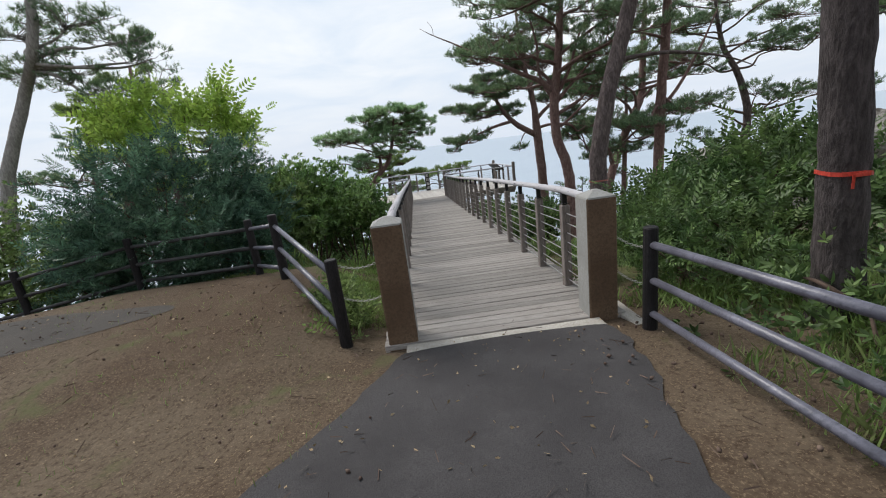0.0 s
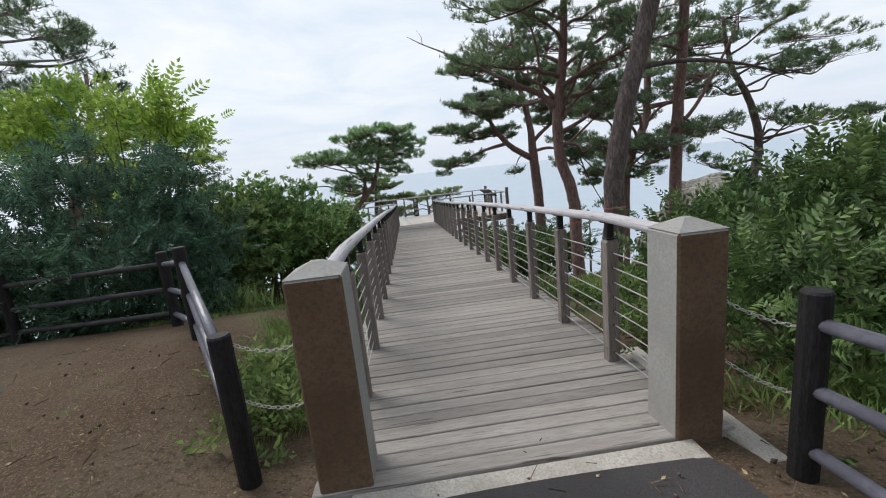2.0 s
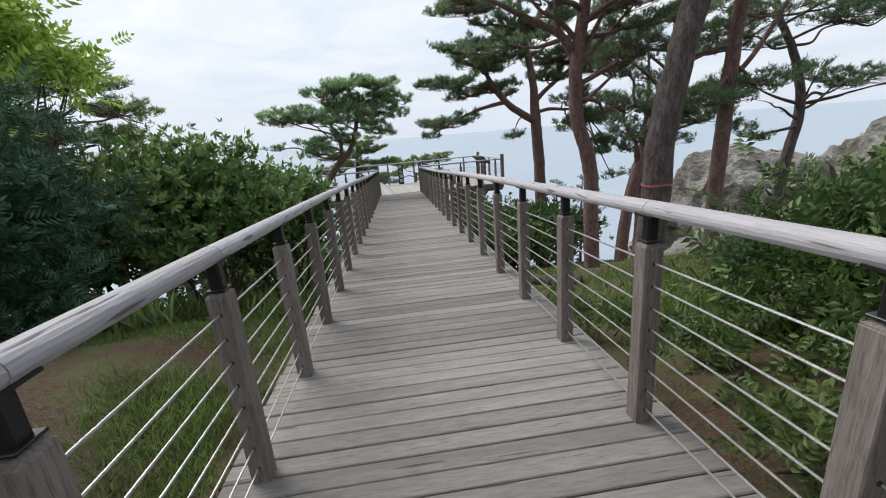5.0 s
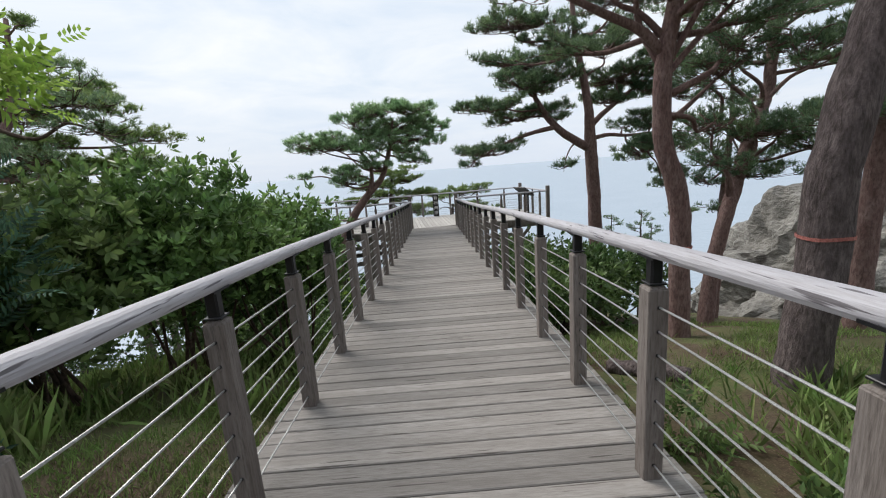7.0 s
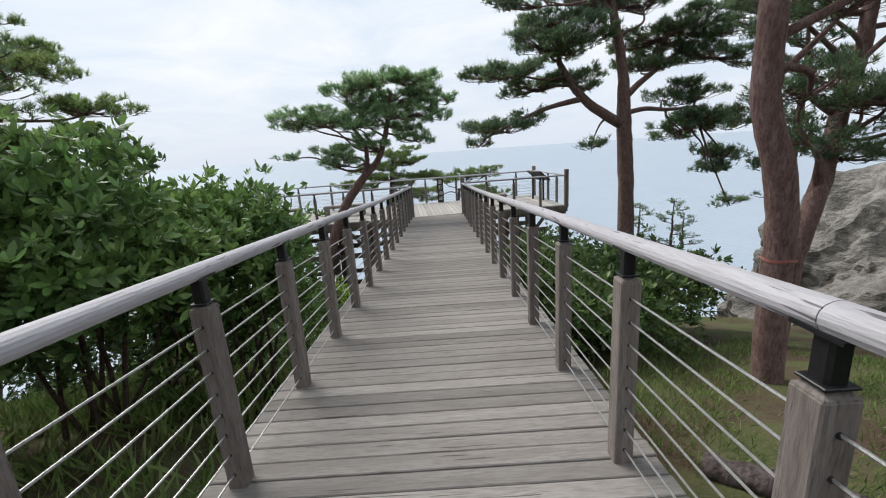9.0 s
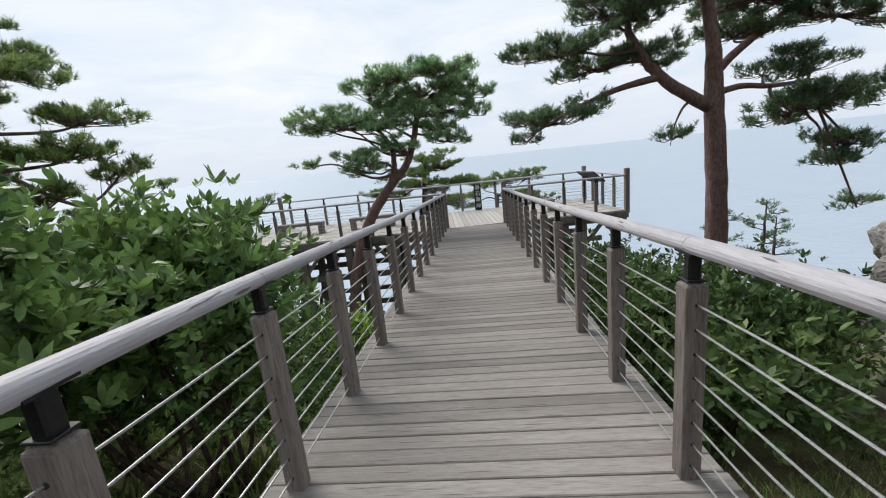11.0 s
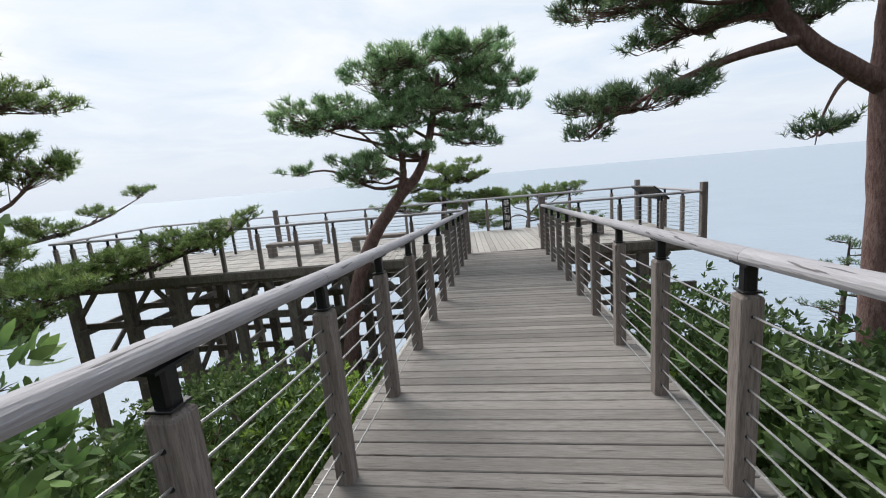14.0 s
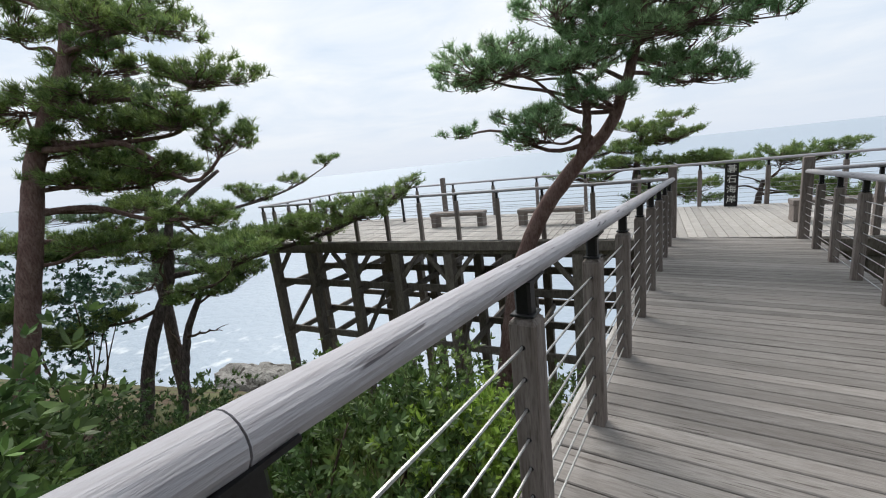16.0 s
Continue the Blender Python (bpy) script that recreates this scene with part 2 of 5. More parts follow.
def ground_material():
    """Brown needle-strewn soil that turns to moss and grass past the fences."""
    m = bpy.data.materials.new("soil_and_grass")
    m.use_nodes = True
    nd, ln = m.node_tree.nodes, m.node_tree.links
    b = nd["Principled BSDF"]
    tc = nd.new("ShaderNodeTexCoord")

    def noi(scale, det=6.0):
        n = nd.new("ShaderNodeTexNoise")
        n.inputs["Scale"].default_value, n.inputs["Detail"].default_value, n.inputs["Roughness"].default_value = scale, det, 0.62
        ln.new(tc.outputs["Object"], n.inputs["Vector"])
        return n.outputs["Fac"]

    def ramp(fac, lo, hi, a, c):
        mr = nd.new("ShaderNodeMapRange")
        mr.inputs[1].default_value, mr.inputs[2].default_value = lo, hi
        ln.new(fac, mr.inputs[0])
        mx = nd.new("ShaderNodeMix"); mx.data_type = "RGBA"
        ln.new(mr.outputs[0], mx.inputs[0])
        for i, v in ((6, a), (7, c)):
            if isinstance(v, tuple):
                mx.inputs[i].default_value = (*v, 1)
            else:
                ln.new(v, mx.inputs[i])
        return mx.outputs[2]
    soil = ramp(noi(1.3), 0.3, 0.7, (0.078, 0.058, 0.040), (0.128, 0.1, 0.071))
    soil = ramp(noi(0.55), 0.42, 0.6, soil, (0.07, 0.047, 0.031))
    soil = ramp(noi(28.0), 0.48, 0.68, soil, (0.05, 0.033, 0.022))
    soil = ramp(noi(75.0), 0.53, 0.68, soil, (0.18, 0.135, 0.09))
    soil = ramp(noi(1.9), 0.58, 0.7, soil, (0.085, 0.085, 0.04))
    grass = ramp(noi(2.2), 0.35, 0.65, (0.055, 0.08, 0.027), (0.105, 0.115, 0.05))
    grass = ramp(noi(40.0), 0.45, 0.7, grass, (0.15, 0.125, 0.07))
    sep = nd.new("ShaderNodeSeparateXYZ")
    ln.new(tc.outputs["Object"], sep.inputs[0])
    # distance past the fence's line
    fx = nd.new("ShaderNodeMath"); fx.operation = "MULTIPLY_ADD"
    fx.inputs[1].default_value, fx.inputs[2].default_value = 0.64, -1.78
    ln.new(sep.outputs[1], fx.inputs[0])
    fs = nd.new("ShaderNodeMath"); fs.operation = "ADD"
    ln.new(fx.outputs[0], fs.inputs[0]); ln.new(sep.outputs[0], fs.inputs[1])
    fy = nd.new("ShaderNodeMath"); fy.operation = "SUBTRACT"; fy.inputs[1].default_value = 7.1
    ln.new(sep.outputs[1], fy.inputs[0])
    fm = nd.new("ShaderNodeMath"); fm.operation = "MAXIMUM"
    ln.new(fs.outputs[0], fm.inputs[0]); ln.new(fy.outputs[0], fm.inputs[1])
    fr = nd.new("ShaderNodeMath"); fr.operation = "SUBTRACT"; fr.inputs[1].default_value = 3.9
    ln.new(sep.outputs[1], fr.inputs[0])
    fn = nd.new("ShaderNodeMath"); fn.operation = "MINIMUM"
    ln.new(fm.outputs[0], fn.inputs[0]); ln.new(fr.outputs[0], fn.inputs[1])
    yy = nd.new("ShaderNodeMapRange")
    yy.inputs[1].default_value, yy.inputs[2].default_value = -0.5, 1.2
    yy.inputs[3].default_value, yy.inputs[4].default_value = -0.25, 0.03
    ln.new(fn.outputs[0], yy.inputs[0])
    ad = nd.new("ShaderNodeMath"); ad.operation = "ADD"
    ln.new(noi(0.9), ad.inputs[0]); ln.new(yy.outputs[0], ad.inputs[1])
    col = ramp(ad.outputs[0], 0.47, 0.58, soil, grass)
    ln.new(col, b.inputs["Base Color"])
    b.inputs["Roughness"].default_value = 0.95
    b.inputs["Specular IOR Level"].default_value = 0.15
    bp = nd.new("ShaderNodeBump")
    bp.inputs["Strength"].default_value, bp.inputs["Distance"].default_value = 0.7, 0.02
    ln.new(noi(30.0, 8.0), bp.inputs["Height"]); ln.new(bp.outputs[0], b.inputs["Normal"])
    return m


def sea_material():
    m = bpy.data.materials.new("sea_water")
    m.use_nodes = True
    nd, ln = m.node_tree.nodes, m.node_tree.links
    b = nd["Principled BSDF"]
    tc = nd.new("ShaderNodeTexCoord")
    n1 = nd.new("ShaderNodeTexNoise")
    n1.inputs["Scale"].default_value, n1.inputs["Detail"].default_value = 0.05, 8.0
    ln.new(tc.outputs["Object"], n1.inputs["Vector"])
    mx = nd.new("ShaderNodeMix"); mx.data_type = "RGBA"
    mx.inputs[6].default_value, mx.inputs[7].default_value = (0.285, 0.345, 0.41, 1), (0.345, 0.405, 0.47, 1)
    ln.new(n1.outputs["Fac"], mx.inputs[0])
    n3 = nd.new("ShaderNodeTexNoise")
    n3.inputs["Scale"].default_value, n3.inputs["Detail"].default_value = 0.35, 9.0
    ln.new(tc.outputs["Object"], n3.inputs["Vector"])
    sep = nd.new("ShaderNodeSeparateXYZ"); ln.new(tc.outputs["Object"], sep.inputs[0])
    near = nd.new("ShaderNodeMapRange")
    near.inputs[1].default_value, near.inputs[2].default_value = 40.0, 75.0
    near.inputs[3].default_value, near.inputs[4].default_value = 0.14, -0.12
    ln.new(sep.outputs[1], near.inputs[0])
    ad = nd.new("ShaderNodeMath"); ad.operation = "ADD"
    ln.new(n3.outputs["Fac"], ad.inputs[0]); ln.new(near.outputs[0], ad.inputs[1])
    fo = nd.new("ShaderNodeMapRange")
    fo.inputs[1].default_value, fo.inputs[2].default_value = 0.7, 0.86
    ln.new(ad.outputs[0], fo.inputs[0])
    mf = nd.new("ShaderNodeMix"); mf.data_type = "RGBA"
    mf.inputs[7].default_value = (0.6, 0.64, 0.66, 1)
    ln.new(fo.outputs[0], mf.inputs[0]); ln.new(mx.outputs[2], mf.inputs[6])
    ln.new(mf.outputs[2], b.inputs["Base Color"])
    b.inputs["Roughness"].default_value = 0.4
    b.inputs["Specular IOR Level"].default_value = 0.22
    n2 = nd.new("ShaderNodeTexNoise")
    n2.inputs["Scale"].default_value, n2.inputs["Detail"].default_value = 0.6, 6.0
    ln.new(tc.outputs["Object"], n2.inputs["Vector"])
    bp = nd.new("ShaderNodeBump")
    bp.inputs["Strength"].default_value, bp.inputs["Distance"].default_value = 0.5, 0.5
    ln.new(n2.outputs["Fac"], bp.inputs["Height"]); ln.new(bp.outputs[0], b.inputs["Normal"])
    return m


M_GROUND = ground_material()
M_SEA = sea_material()


# ---- mesh helpers ----
def mesh_object(name, verts, faces, mat, parent=None, label="", smooth=False):
    me = bpy.data.meshes.new(name)
    me.from_pydata([tuple(v) for v in verts], [], faces)
    if smooth:
        me.polygons.foreach_set("use_smooth", [True] * len(me.polygons))
    me.materials.append(mat)
    ob = new(name, me)
    if parent:
        ob.parent = parent
    if label:
        tagged(ob, label)
    return ob


def part(name, bm, mat, parent=None, label="", smooth=False):
    me = bpy.data.meshes.new(name)
    bmesh.ops.recalc_face_normals(bm, faces=bm.faces)
    bm.to_mesh(me)
    bm.free()
    if smooth:
        me.polygons.foreach_set("use_smooth", [True] * len(me.polygons))
    me.materials.append(mat)
    ob = new(name, me)
    if parent:
        ob.parent = parent
    if label:
        tagged(ob, label)
    return ob


def shared(name, me, m, parent):
    """One more object on a mesh that is already made."""
    ob = new(name, me)
    ob.parent = parent
    ob.matrix_basis = m
    return ob


def empty(name, label, category, at=(0, 0, 0), group="", kind=""):
    ob = new(name)
    ob.location = at
    return tagged(ob, label, category, group, kind)


def box(bm, x0, x1, y0, y1, z0, z1, bevel=0.0, m=None):
    r = bmesh.ops.create_cube(bm, size=1.0)
    vs = r["verts"]
    for v in vs:
        v.co = Vector(((x0 + x1) / 2 + v.co.x * (x1 - x0), (y0 + y1) / 2 + v.co.y * (y1 - y0), (z0 + z1) / 2 + v.co.z * (z1 - z0)))
    if bevel:
        es = list({e for v in vs for e in v.link_edges})
        made = bmesh.ops.bevel(bm, geom=es, offset=bevel, segments=1, affect="EDGES")
        vs = list({v for f in made["faces"] for v in f.verts} | {v for v in vs if v.is_valid})
    if m:
        bmesh.ops.transform(bm, matrix=m, verts=vs)
    return vs


def beam_between(bm, a, b, w, h, bevel=0.006):
    """A squared timber from a to b, w wide and h high."""
    a, b = Vector(a), Vector(b)
    d = b - a
    m = Matrix.Translation(a) @ d.to_track_quat("Y", "Z").to_matrix().to_4x4()
    box(bm, -w / 2, w / 2, 0, d.length, -h / 2, h / 2, bevel, m)


def smooth_path(pts, n):
    """A smooth curve through the points (any number of values each), as n + 1 rows."""
    p = np.array(pts, float)
    k = len(p)
    out = []
    for u in np.linspace(0, k - 1, n + 1):
        i = min(int(u), k - 2)
        f = u - i
        p0, p1, p2, p3 = p[max(i - 1, 0)], p[i], p[i + 1], p[min(i + 2, k - 1)]
        out.append(0.5 * (2 * p1 + (p2 - p0) * f + (2 * p0 - 5 * p1 + 4 * p2 - p3) * f * f + (3 * p1 - p0 - 3 * p2 + p3) * f ** 3))
    return np.array(out)


def tube(path, radii, sides, verts, faces, rough=0.0, rng=None):
    """Adds a tapered tube along the path to the lists."""
    base = len(verts)
    n = len(path)
    path = np.asarray(path, float)
    for i in range(n):
        t = path[min(i + 1, n - 1)] - path[max(i - 1, 0)]
        t = t / (np.linalg.norm(t) + 1e-9)
        if i == 0:
            up = np.array((0, 0, 1.0)) if abs(t[2]) < 0.9 else np.array((1.0, 0, 0))
            a = np.cross(t, up)
        else:
            a = a - t * float(np.dot(a, t))
        a /= np.linalg.norm(a) + 1e-9
        c = np.cross(a, t)
        for k in range(sides):
            ang = 2 * math.pi * k / sides
            r = radii[i] * (1 + (rng.uniform(-rough, rough) if rough else 0))
            verts.append(path[i] + (a * math.cos(ang) + c * math.sin(ang)) * r)
    for i in range(n - 1):
        for k in range(sides):
            k2 = (k + 1) % sides
            faces.append((base + i * sides + k, base + i * sides + k2, base + (i + 1) * sides + k2, base + (i + 1) * sides + k))
    faces.append(tuple(base + k for k in reversed(range(sides))))
    faces.append(tuple(base + (n - 1) * sides + k for k in range(sides)))


def scatter(name, tv, tf, pos, axis, size, mat, parent=None, label="", seed=1, side_scale=None):
    """One mesh of many small turned copies of a template (axis: where the template's z goes)."""
    rng = np.random.default_rng(seed)
    n = len(pos)
    pos, axis = np.asarray(pos, float), np.asarray(axis, float)
    z = axis / (np.linalg.norm(axis, axis=1, keepdims=True) + 1e-9)
    h = rng.normal(size=(n, 3))
    x = np.cross(h, z); x /= np.linalg.norm(x, axis=1, keepdims=True) + 1e-9
    y = np.cross(z, x)
    s = np.asarray(size, float).reshape(-1, 1, 1) * np.ones((n, 1, 1))
    tv = np.asarray(tv, float)
    v = tv[None, :, 0:1] * x[:, None, :] + tv[None, :, 1:2] * y[:, None, :] + tv[None, :, 2:3] * z[:, None, :]
    v = (v * s + pos[:, None, :]).reshape(-1, 3)
    tf = np.asarray(tf, int)
    k = tf.shape[1]
    f = (tf[None] + (np.arange(n) * len(tv))[:, None, None]).reshape(-1)
    me = bpy.data.meshes.new(name)
    me.vertices.add(len(v)); me.vertices.foreach_set("co", v.astype(np.float32).ravel())
    me.loops.add(len(f)); me.loops.foreach_set("vertex_index", f.astype(np.int32))
    me.polygons.add(len(f) // k)
    me.polygons.foreach_set("loop_start", np.arange(0, len(f), k, dtype=np.int32))
    me.polygons.foreach_set("loop_total", np.full(len(f) // k, k, dtype=np.int32))
    me.update(calc_edges=True)
    me.materials.append(mat)
    ob = new(name, me)
    if parent:
        ob.parent = parent
    if label:
        tagged(ob, label)
    return ob


def needle_tuft(count=11, seed=3):
    rng = np.random.default_rng(seed)
    v, f = [], []
    for i in range(count):
        az, tilt = rng.uniform(0, 2 * math.pi), radians(rng.uniform(12, 78))
        d = np.array((math.sin(tilt) * math.cos(az), math.sin(tilt) * math.sin(az), math.cos(tilt)))
        s = np.cross(d, rng.normal(size=3)); s /= np.linalg.norm(s)
        o = np.array((0, 0, rng.uniform(-0.35, 0.25)))
        w, l = 0.05, rng.uniform(0.7, 1.15)
        k = len(v)
        v += [o - s * w, o + s * w, o + d * l]
        f.append((k, k + 1, k + 2))
    return v, f


TUFT = needle_tuft()
LEAF = ([(0, 0, 0), (0.24, 0.06, 0.42), (0, 0, 1.0), (-0.24, 0.06, 0.42)], [(0, 1, 2), (0, 2, 3)])


def leaf_faces(v, f, base, d, side, length, width, droop, rounded=False):
    """One leaf, bent down towards the tip: folded along its rib, or rounded."""
    k = len(v)
    up = np.cross(side, d)
    if not rounded:
        mid = base + d * length * 0.45
        v += [base, mid + side * width / 2 + up * width * 0.22, base + d * length - up * droop, mid - side * width / 2 + up * width * 0.22]
        f += [(k, k + 1, k + 2), (k, k + 2, k + 3)]
        return
    p, q = base + d * length * 0.32, base + d * length * 0.72 - up * droop * 0.4
    v += [base, p + side * width * 0.46, q + side * width * 0.4, base + d * length - up * droop, q - side * width * 0.4, p - side * width * 0.46]
    f += [(k, k + 1, k + 5), (k + 1, k + 2, k + 4), (k + 1, k + 4, k + 5), (k + 2, k + 3, k + 4)]


def whorl(count=7, seed=5, width=0.36):
    """A twig's end: long leaves spreading round it."""
    rng = np.random.default_rng(seed)
    v, f = [], []
    for i in range(count):
        az, tilt = i * 2.4 + rng.uniform(-0.3, 0.3), radians(rng.uniform(38, 88))
        d = np.array((math.sin(tilt) * math.cos(az), math.sin(tilt) * math.sin(az), math.cos(tilt)))
        side = np.array((-math.sin(az), math.cos(az), 0.0))
        leaf_faces(v, f, np.array((0, 0, rng.uniform(-0.35, 0.1))), d, side, rng.uniform(0.7, 1.1), width, rng.uniform(0.05, 0.3), True)
    return v, f


def pinnate(pairs=5, seed=6, length=0.34, width=0.13, narrow=0.5):
    """A feathered leaf: leaflets in pairs along an arching rib."""
    rng = np.random.default_rng(seed)
    v, f = [], []
    for i in range(pairs + 1):
        q = 0.18 + 0.82 * i / pairs
        base = np.array((0, -0.22 * q * q, q))
        for sg in ((-1, 1) if i < pairs else (0,)):
            d = np.array((sg * 0.85, -0.12 + rng.normal(0, 0.1), 0.5 if sg else 1.0))
            d /= np.linalg.norm(d)
            side = np.cross(d, (0, 1, 0)); side /= np.linalg.norm(side)
            leaf_faces(v, f, base, d, side, length * (1 - narrow * abs(q - 0.5)) * rng.uniform(0.85, 1.15), width, 0.05)
    return v, f


WHORL, FEATHER, FAN = whorl(), pinnate(), pinnate(7, 8, 0.42, 0.085, 0.9)
BLADE = ([(-0.03, 0, 0), (0.03, 0, 0), (0.015, 0.12, 0.6), (0, 0.34, 1.0)], [(0, 1, 2), (0, 2, 3)])


# ---- ground, sea ----
XL, XR = -0.235, 1.53           # lines of the walkway's posts
Y0, Y1 = 3.76, 21.39            # the walkway's ends
XC = (XL + XR) / 2
ZP = -0.92                      # the lookout platform's floor
SEA_Z = -24.0


DECK_Y = (3.6, 6.43, 9.9, 12.58, 16.1, 21.39)
DECK_Z = (0.118, -0.02, -0.215, -0.41, -0.625, -0.92)


def deck_z(y):
    return float(np.interp(y, DECK_Y, DECK_Z))


def ground_z(x, y):
    if y < 3.7:
        z = 0.08 + 0.09 * (3.7 - max(y, -2.0))
        if y < -2.0:
            z += 0.03 * (-2.0 - y)
        # unseen hill, added behind the start of the path to block light from the sky
        q = min(1.0, max(0.0, (-5.0 - y) / 16.0))
        z += 9.0 * q * q * (3 - 2 * q)
    elif y < 10:
        z = 0.08 - 0.165 * (y - 3.7)
    elif y < 19:
        z = -0.96 - 0.34 * (y - 10)
    else:
        z = -4.02 - 0.62 * (y - 19)
    if x < -0.6 and 3.0 < y < 9.5:
        z += min(1.0, (-0.6 - x) / 1.0) * 0.55 * math.sin(math.pi * (y - 3.0) / 6.5)
    side = max(0.0, abs(x - 0.7) - 5.0)
    if y > 3.9:
        z -= side * (0.10 if x > 0 else 0.2) * min(1.0, (y - 3.9) / 5)
    amp = 0.05 if y < 9 else 0.05 + 0.02 * (y - 9)
    z += min(amp, 0.8) * noise.noise(Vector((x * 0.55, y * 0.55, 3.1)))
    if abs(x - XC) < 1.6 and y < 5:
        flat = 0.08 + 0.09 * (3.7 - max(y, -2.0)) if y < 3.7 else z - 0.05
        z = z * 0.3 + 0.7 * flat
    return max(z, SEA_Z - 3)


def build_ground():
    xs = np.concatenate([np.linspace(-160, -22, 24), np.arange(-20, 20.01, 0.4), np.linspace(22, 160, 24)])
    ys = np.concatenate([np.linspace(-160, -8, 22), np.arange(-6, 26.01, 0.4), np.linspace(27, 75, 40)])
    verts = [(x, y, ground_z(x, y)) for y in ys for x in xs]
    nx = len(xs)
    faces = [(j * nx + i, j * nx + i + 1, (j + 1) * nx + i + 1, (j + 1) * nx + i) for j in range(len(ys) - 1) for i in range(nx - 1)]
    tagged(mesh_object("ground", verts, faces, M_GROUND, smooth=True), "brown needle-strewn soil and grass sloping to the sea", "ground", kind="structure")
    s = 4800
    tagged(mesh_object("water", [(-s, -s, SEA_Z), (s, -s, SEA_Z), (s, s, SEA_Z), (-s, s, SEA_Z)], [(0, 1, 2, 3)], M_SEA),
           "pale blue-grey sea with white surf near the rocks", "sea", kind="structure")


def strip(name, rows, mat, label, category, lift=0.012, depth=0.05):
    """A paved sheet that follows the ground: rows of (y, x_left, x_right)."""
    rows = smooth_path(rows, 40)
    n = 14
    verts, faces = [], []
    for y, a, b in rows:
        for i in range(n + 1):
            x = a + (b - a) * i / n
            wob = 0.06 * noise.noise(Vector((y * 5.0, x * 0.0 + (1 if i == 0 else 7), 0))) if i in (0, n) else 0
            verts.append((x + wob, y, ground_z(x, y) + lift + 0.02 * math.sin(math.pi * i / n)))
    for j in range(len(rows) - 1):
        for i in range(n):
            k = j * (n + 1) + i
            faces.append((k, k + 1, k + n + 2, k + n + 1))
    return tagged(mesh_object(name, verts, faces, mat, smooth=True), label, category, kind="structure")


build_ground()
strip("asphalt_path", [(-14, -3.6, 0.6), (-5, -2.6, 0.9), (0.4, -1.9, 1.0), (1.4, -1.55, 1.02), (2.1, -1.12, 1.14), (2.75, -0.66, 1.36), (3.25, -0.41, 1.47), (3.62, -0.24, 1.44)], M_ASPHALT, "dark grey asphalt path running up to the walkway", "path")
strip("asphalt_patch", [(4.2, -5.6, -4.2), (4.5, -6.0, -3.5), (4.8, -6.5, -2.9), (5.05, -6.9, -2.8), (5.2, -7.1, -3.4), (5.35, -7.3, -4.4)], M_PATCH, "worn grey asphalt patch in the soil", "path", lift=0.004)

# concrete sill where the path meets the planks
bm = bmesh.new()
box(bm, -0.22, 1.46, 3.6, 3.75, -0.3, 0.105, 0.012)
tagged(part("sill", bm, M_CONC), "pale concrete sill across the end of the path", "sill", kind="structure")


# narrow concrete footing beside the pillar
bm = bmesh.new()
box(bm, 1.655, 1.775, 3.52, 4.75, -0.35, 0.1, 0.012)
tagged(part("kerb", bm, M_CONC), "narrow concrete footing along the walkway's edge", "kerb", kind="structure")


# ---- walkway ----
def build_walkway():
    top = tagged(new("boardwalk"), "long sloping boardwalk of weathered grey planks", "boardwalk", kind="structure")
    bm = bmesh.new()
    for x in (XL - 0.10, XC, XR + 0.10):
        beam_between(bm, (x, Y0, deck_z(Y0) - 0.16), (x, Y1, deck_z(Y1) - 0.16), 0.1, 0.2)
    part("joist", bm, M_BEAM, top)
    bm = bmesh.new()
    for y in np.arange(6.5, Y1, 2.7):
        for x in (XL - 0.05, XR + 0.05):
            beam_between(bm, (x, y, deck_z(y) - 0.25), (x, y, min(ground_z(x, y), deck_z(y) - 0.3) - 0.5), 0.16, 0.16)
        beam_between(bm, (XL - 0.25, y, deck_z(y) - 0.34), (XR + 0.25, y, deck_z(y) - 0.34), 0.14, 0.16)
    part("pier", bm, M_BEAM, top)
    for x in (XL - 0.15, XR + 0.15):
        bm = bmesh.new()
        beam_between(bm, (x, Y0, deck_z(Y0) - 0.075), (x, Y1, deck_z(Y1) - 0.075), 0.035, 0.13)
        part("edge_board", bm, M_DECK, top)
    return top


WALK = build_walkway()


def post_mesh():
    bm = bmesh.new()
    box(bm, -0.042, 0.042, -0.042, 0.042, -0.12, 0.87, 0.005)
    r = bmesh.ops.create_cone(bm, cap_ends=True, segments=4, radius1=0.056, radius2=0.02, depth=0.018)
    bmesh.ops.rotate(bm, verts=r["verts"], cent=(0, 0, 0), matrix=Matrix.Rotation(radians(45), 3, "Z"))
    bmesh.ops.translate(bm, verts=r["verts"], vec=(0, 0, 0.88))
    me = bpy.data.meshes.new("post")
    bmesh.ops.recalc_face_normals(bm, faces=bm.faces)
    bm.to_mesh(me); bm.free()
    me.materials.append(M_POST)
    return me


def bracket_mesh():
    bm = bmesh.new()
    box(bm, -0.025, 0.025, -0.025, 0.025, 0.80, 1.004, 0.008)
    box(bm, -0.042, 0.042, -0.06, 0.06, 0.997, 1.005)
    box(bm, -0.036, 0.036, -0.036, 0.036, 0.887, 0.895, 0.002)
    me = bpy.data.meshes.new("bracket")
    bm.to_mesh(me); bm.free()
    me.materials.append(M_STEEL)
    return me


POST_ME, BRACKET_ME = post_mesh(), bracket_mesh()
N_CABLE = 8


def fitting_mesh():
    bm = bmesh.new()
    bmesh.ops.create_cone(bm, cap_ends=True, segments=8, radius1=0.009, radius2=0.006, depth=0.010, matrix=Matrix.Rotation(radians(90), 4, "X"))
    me = bpy.data.meshes.new("cable_fitting")
    bm.to_mesh(me); bm.free()
    me.materials.append(M_STEEL)
    return me


FITTING_ME = fitting_mesh()


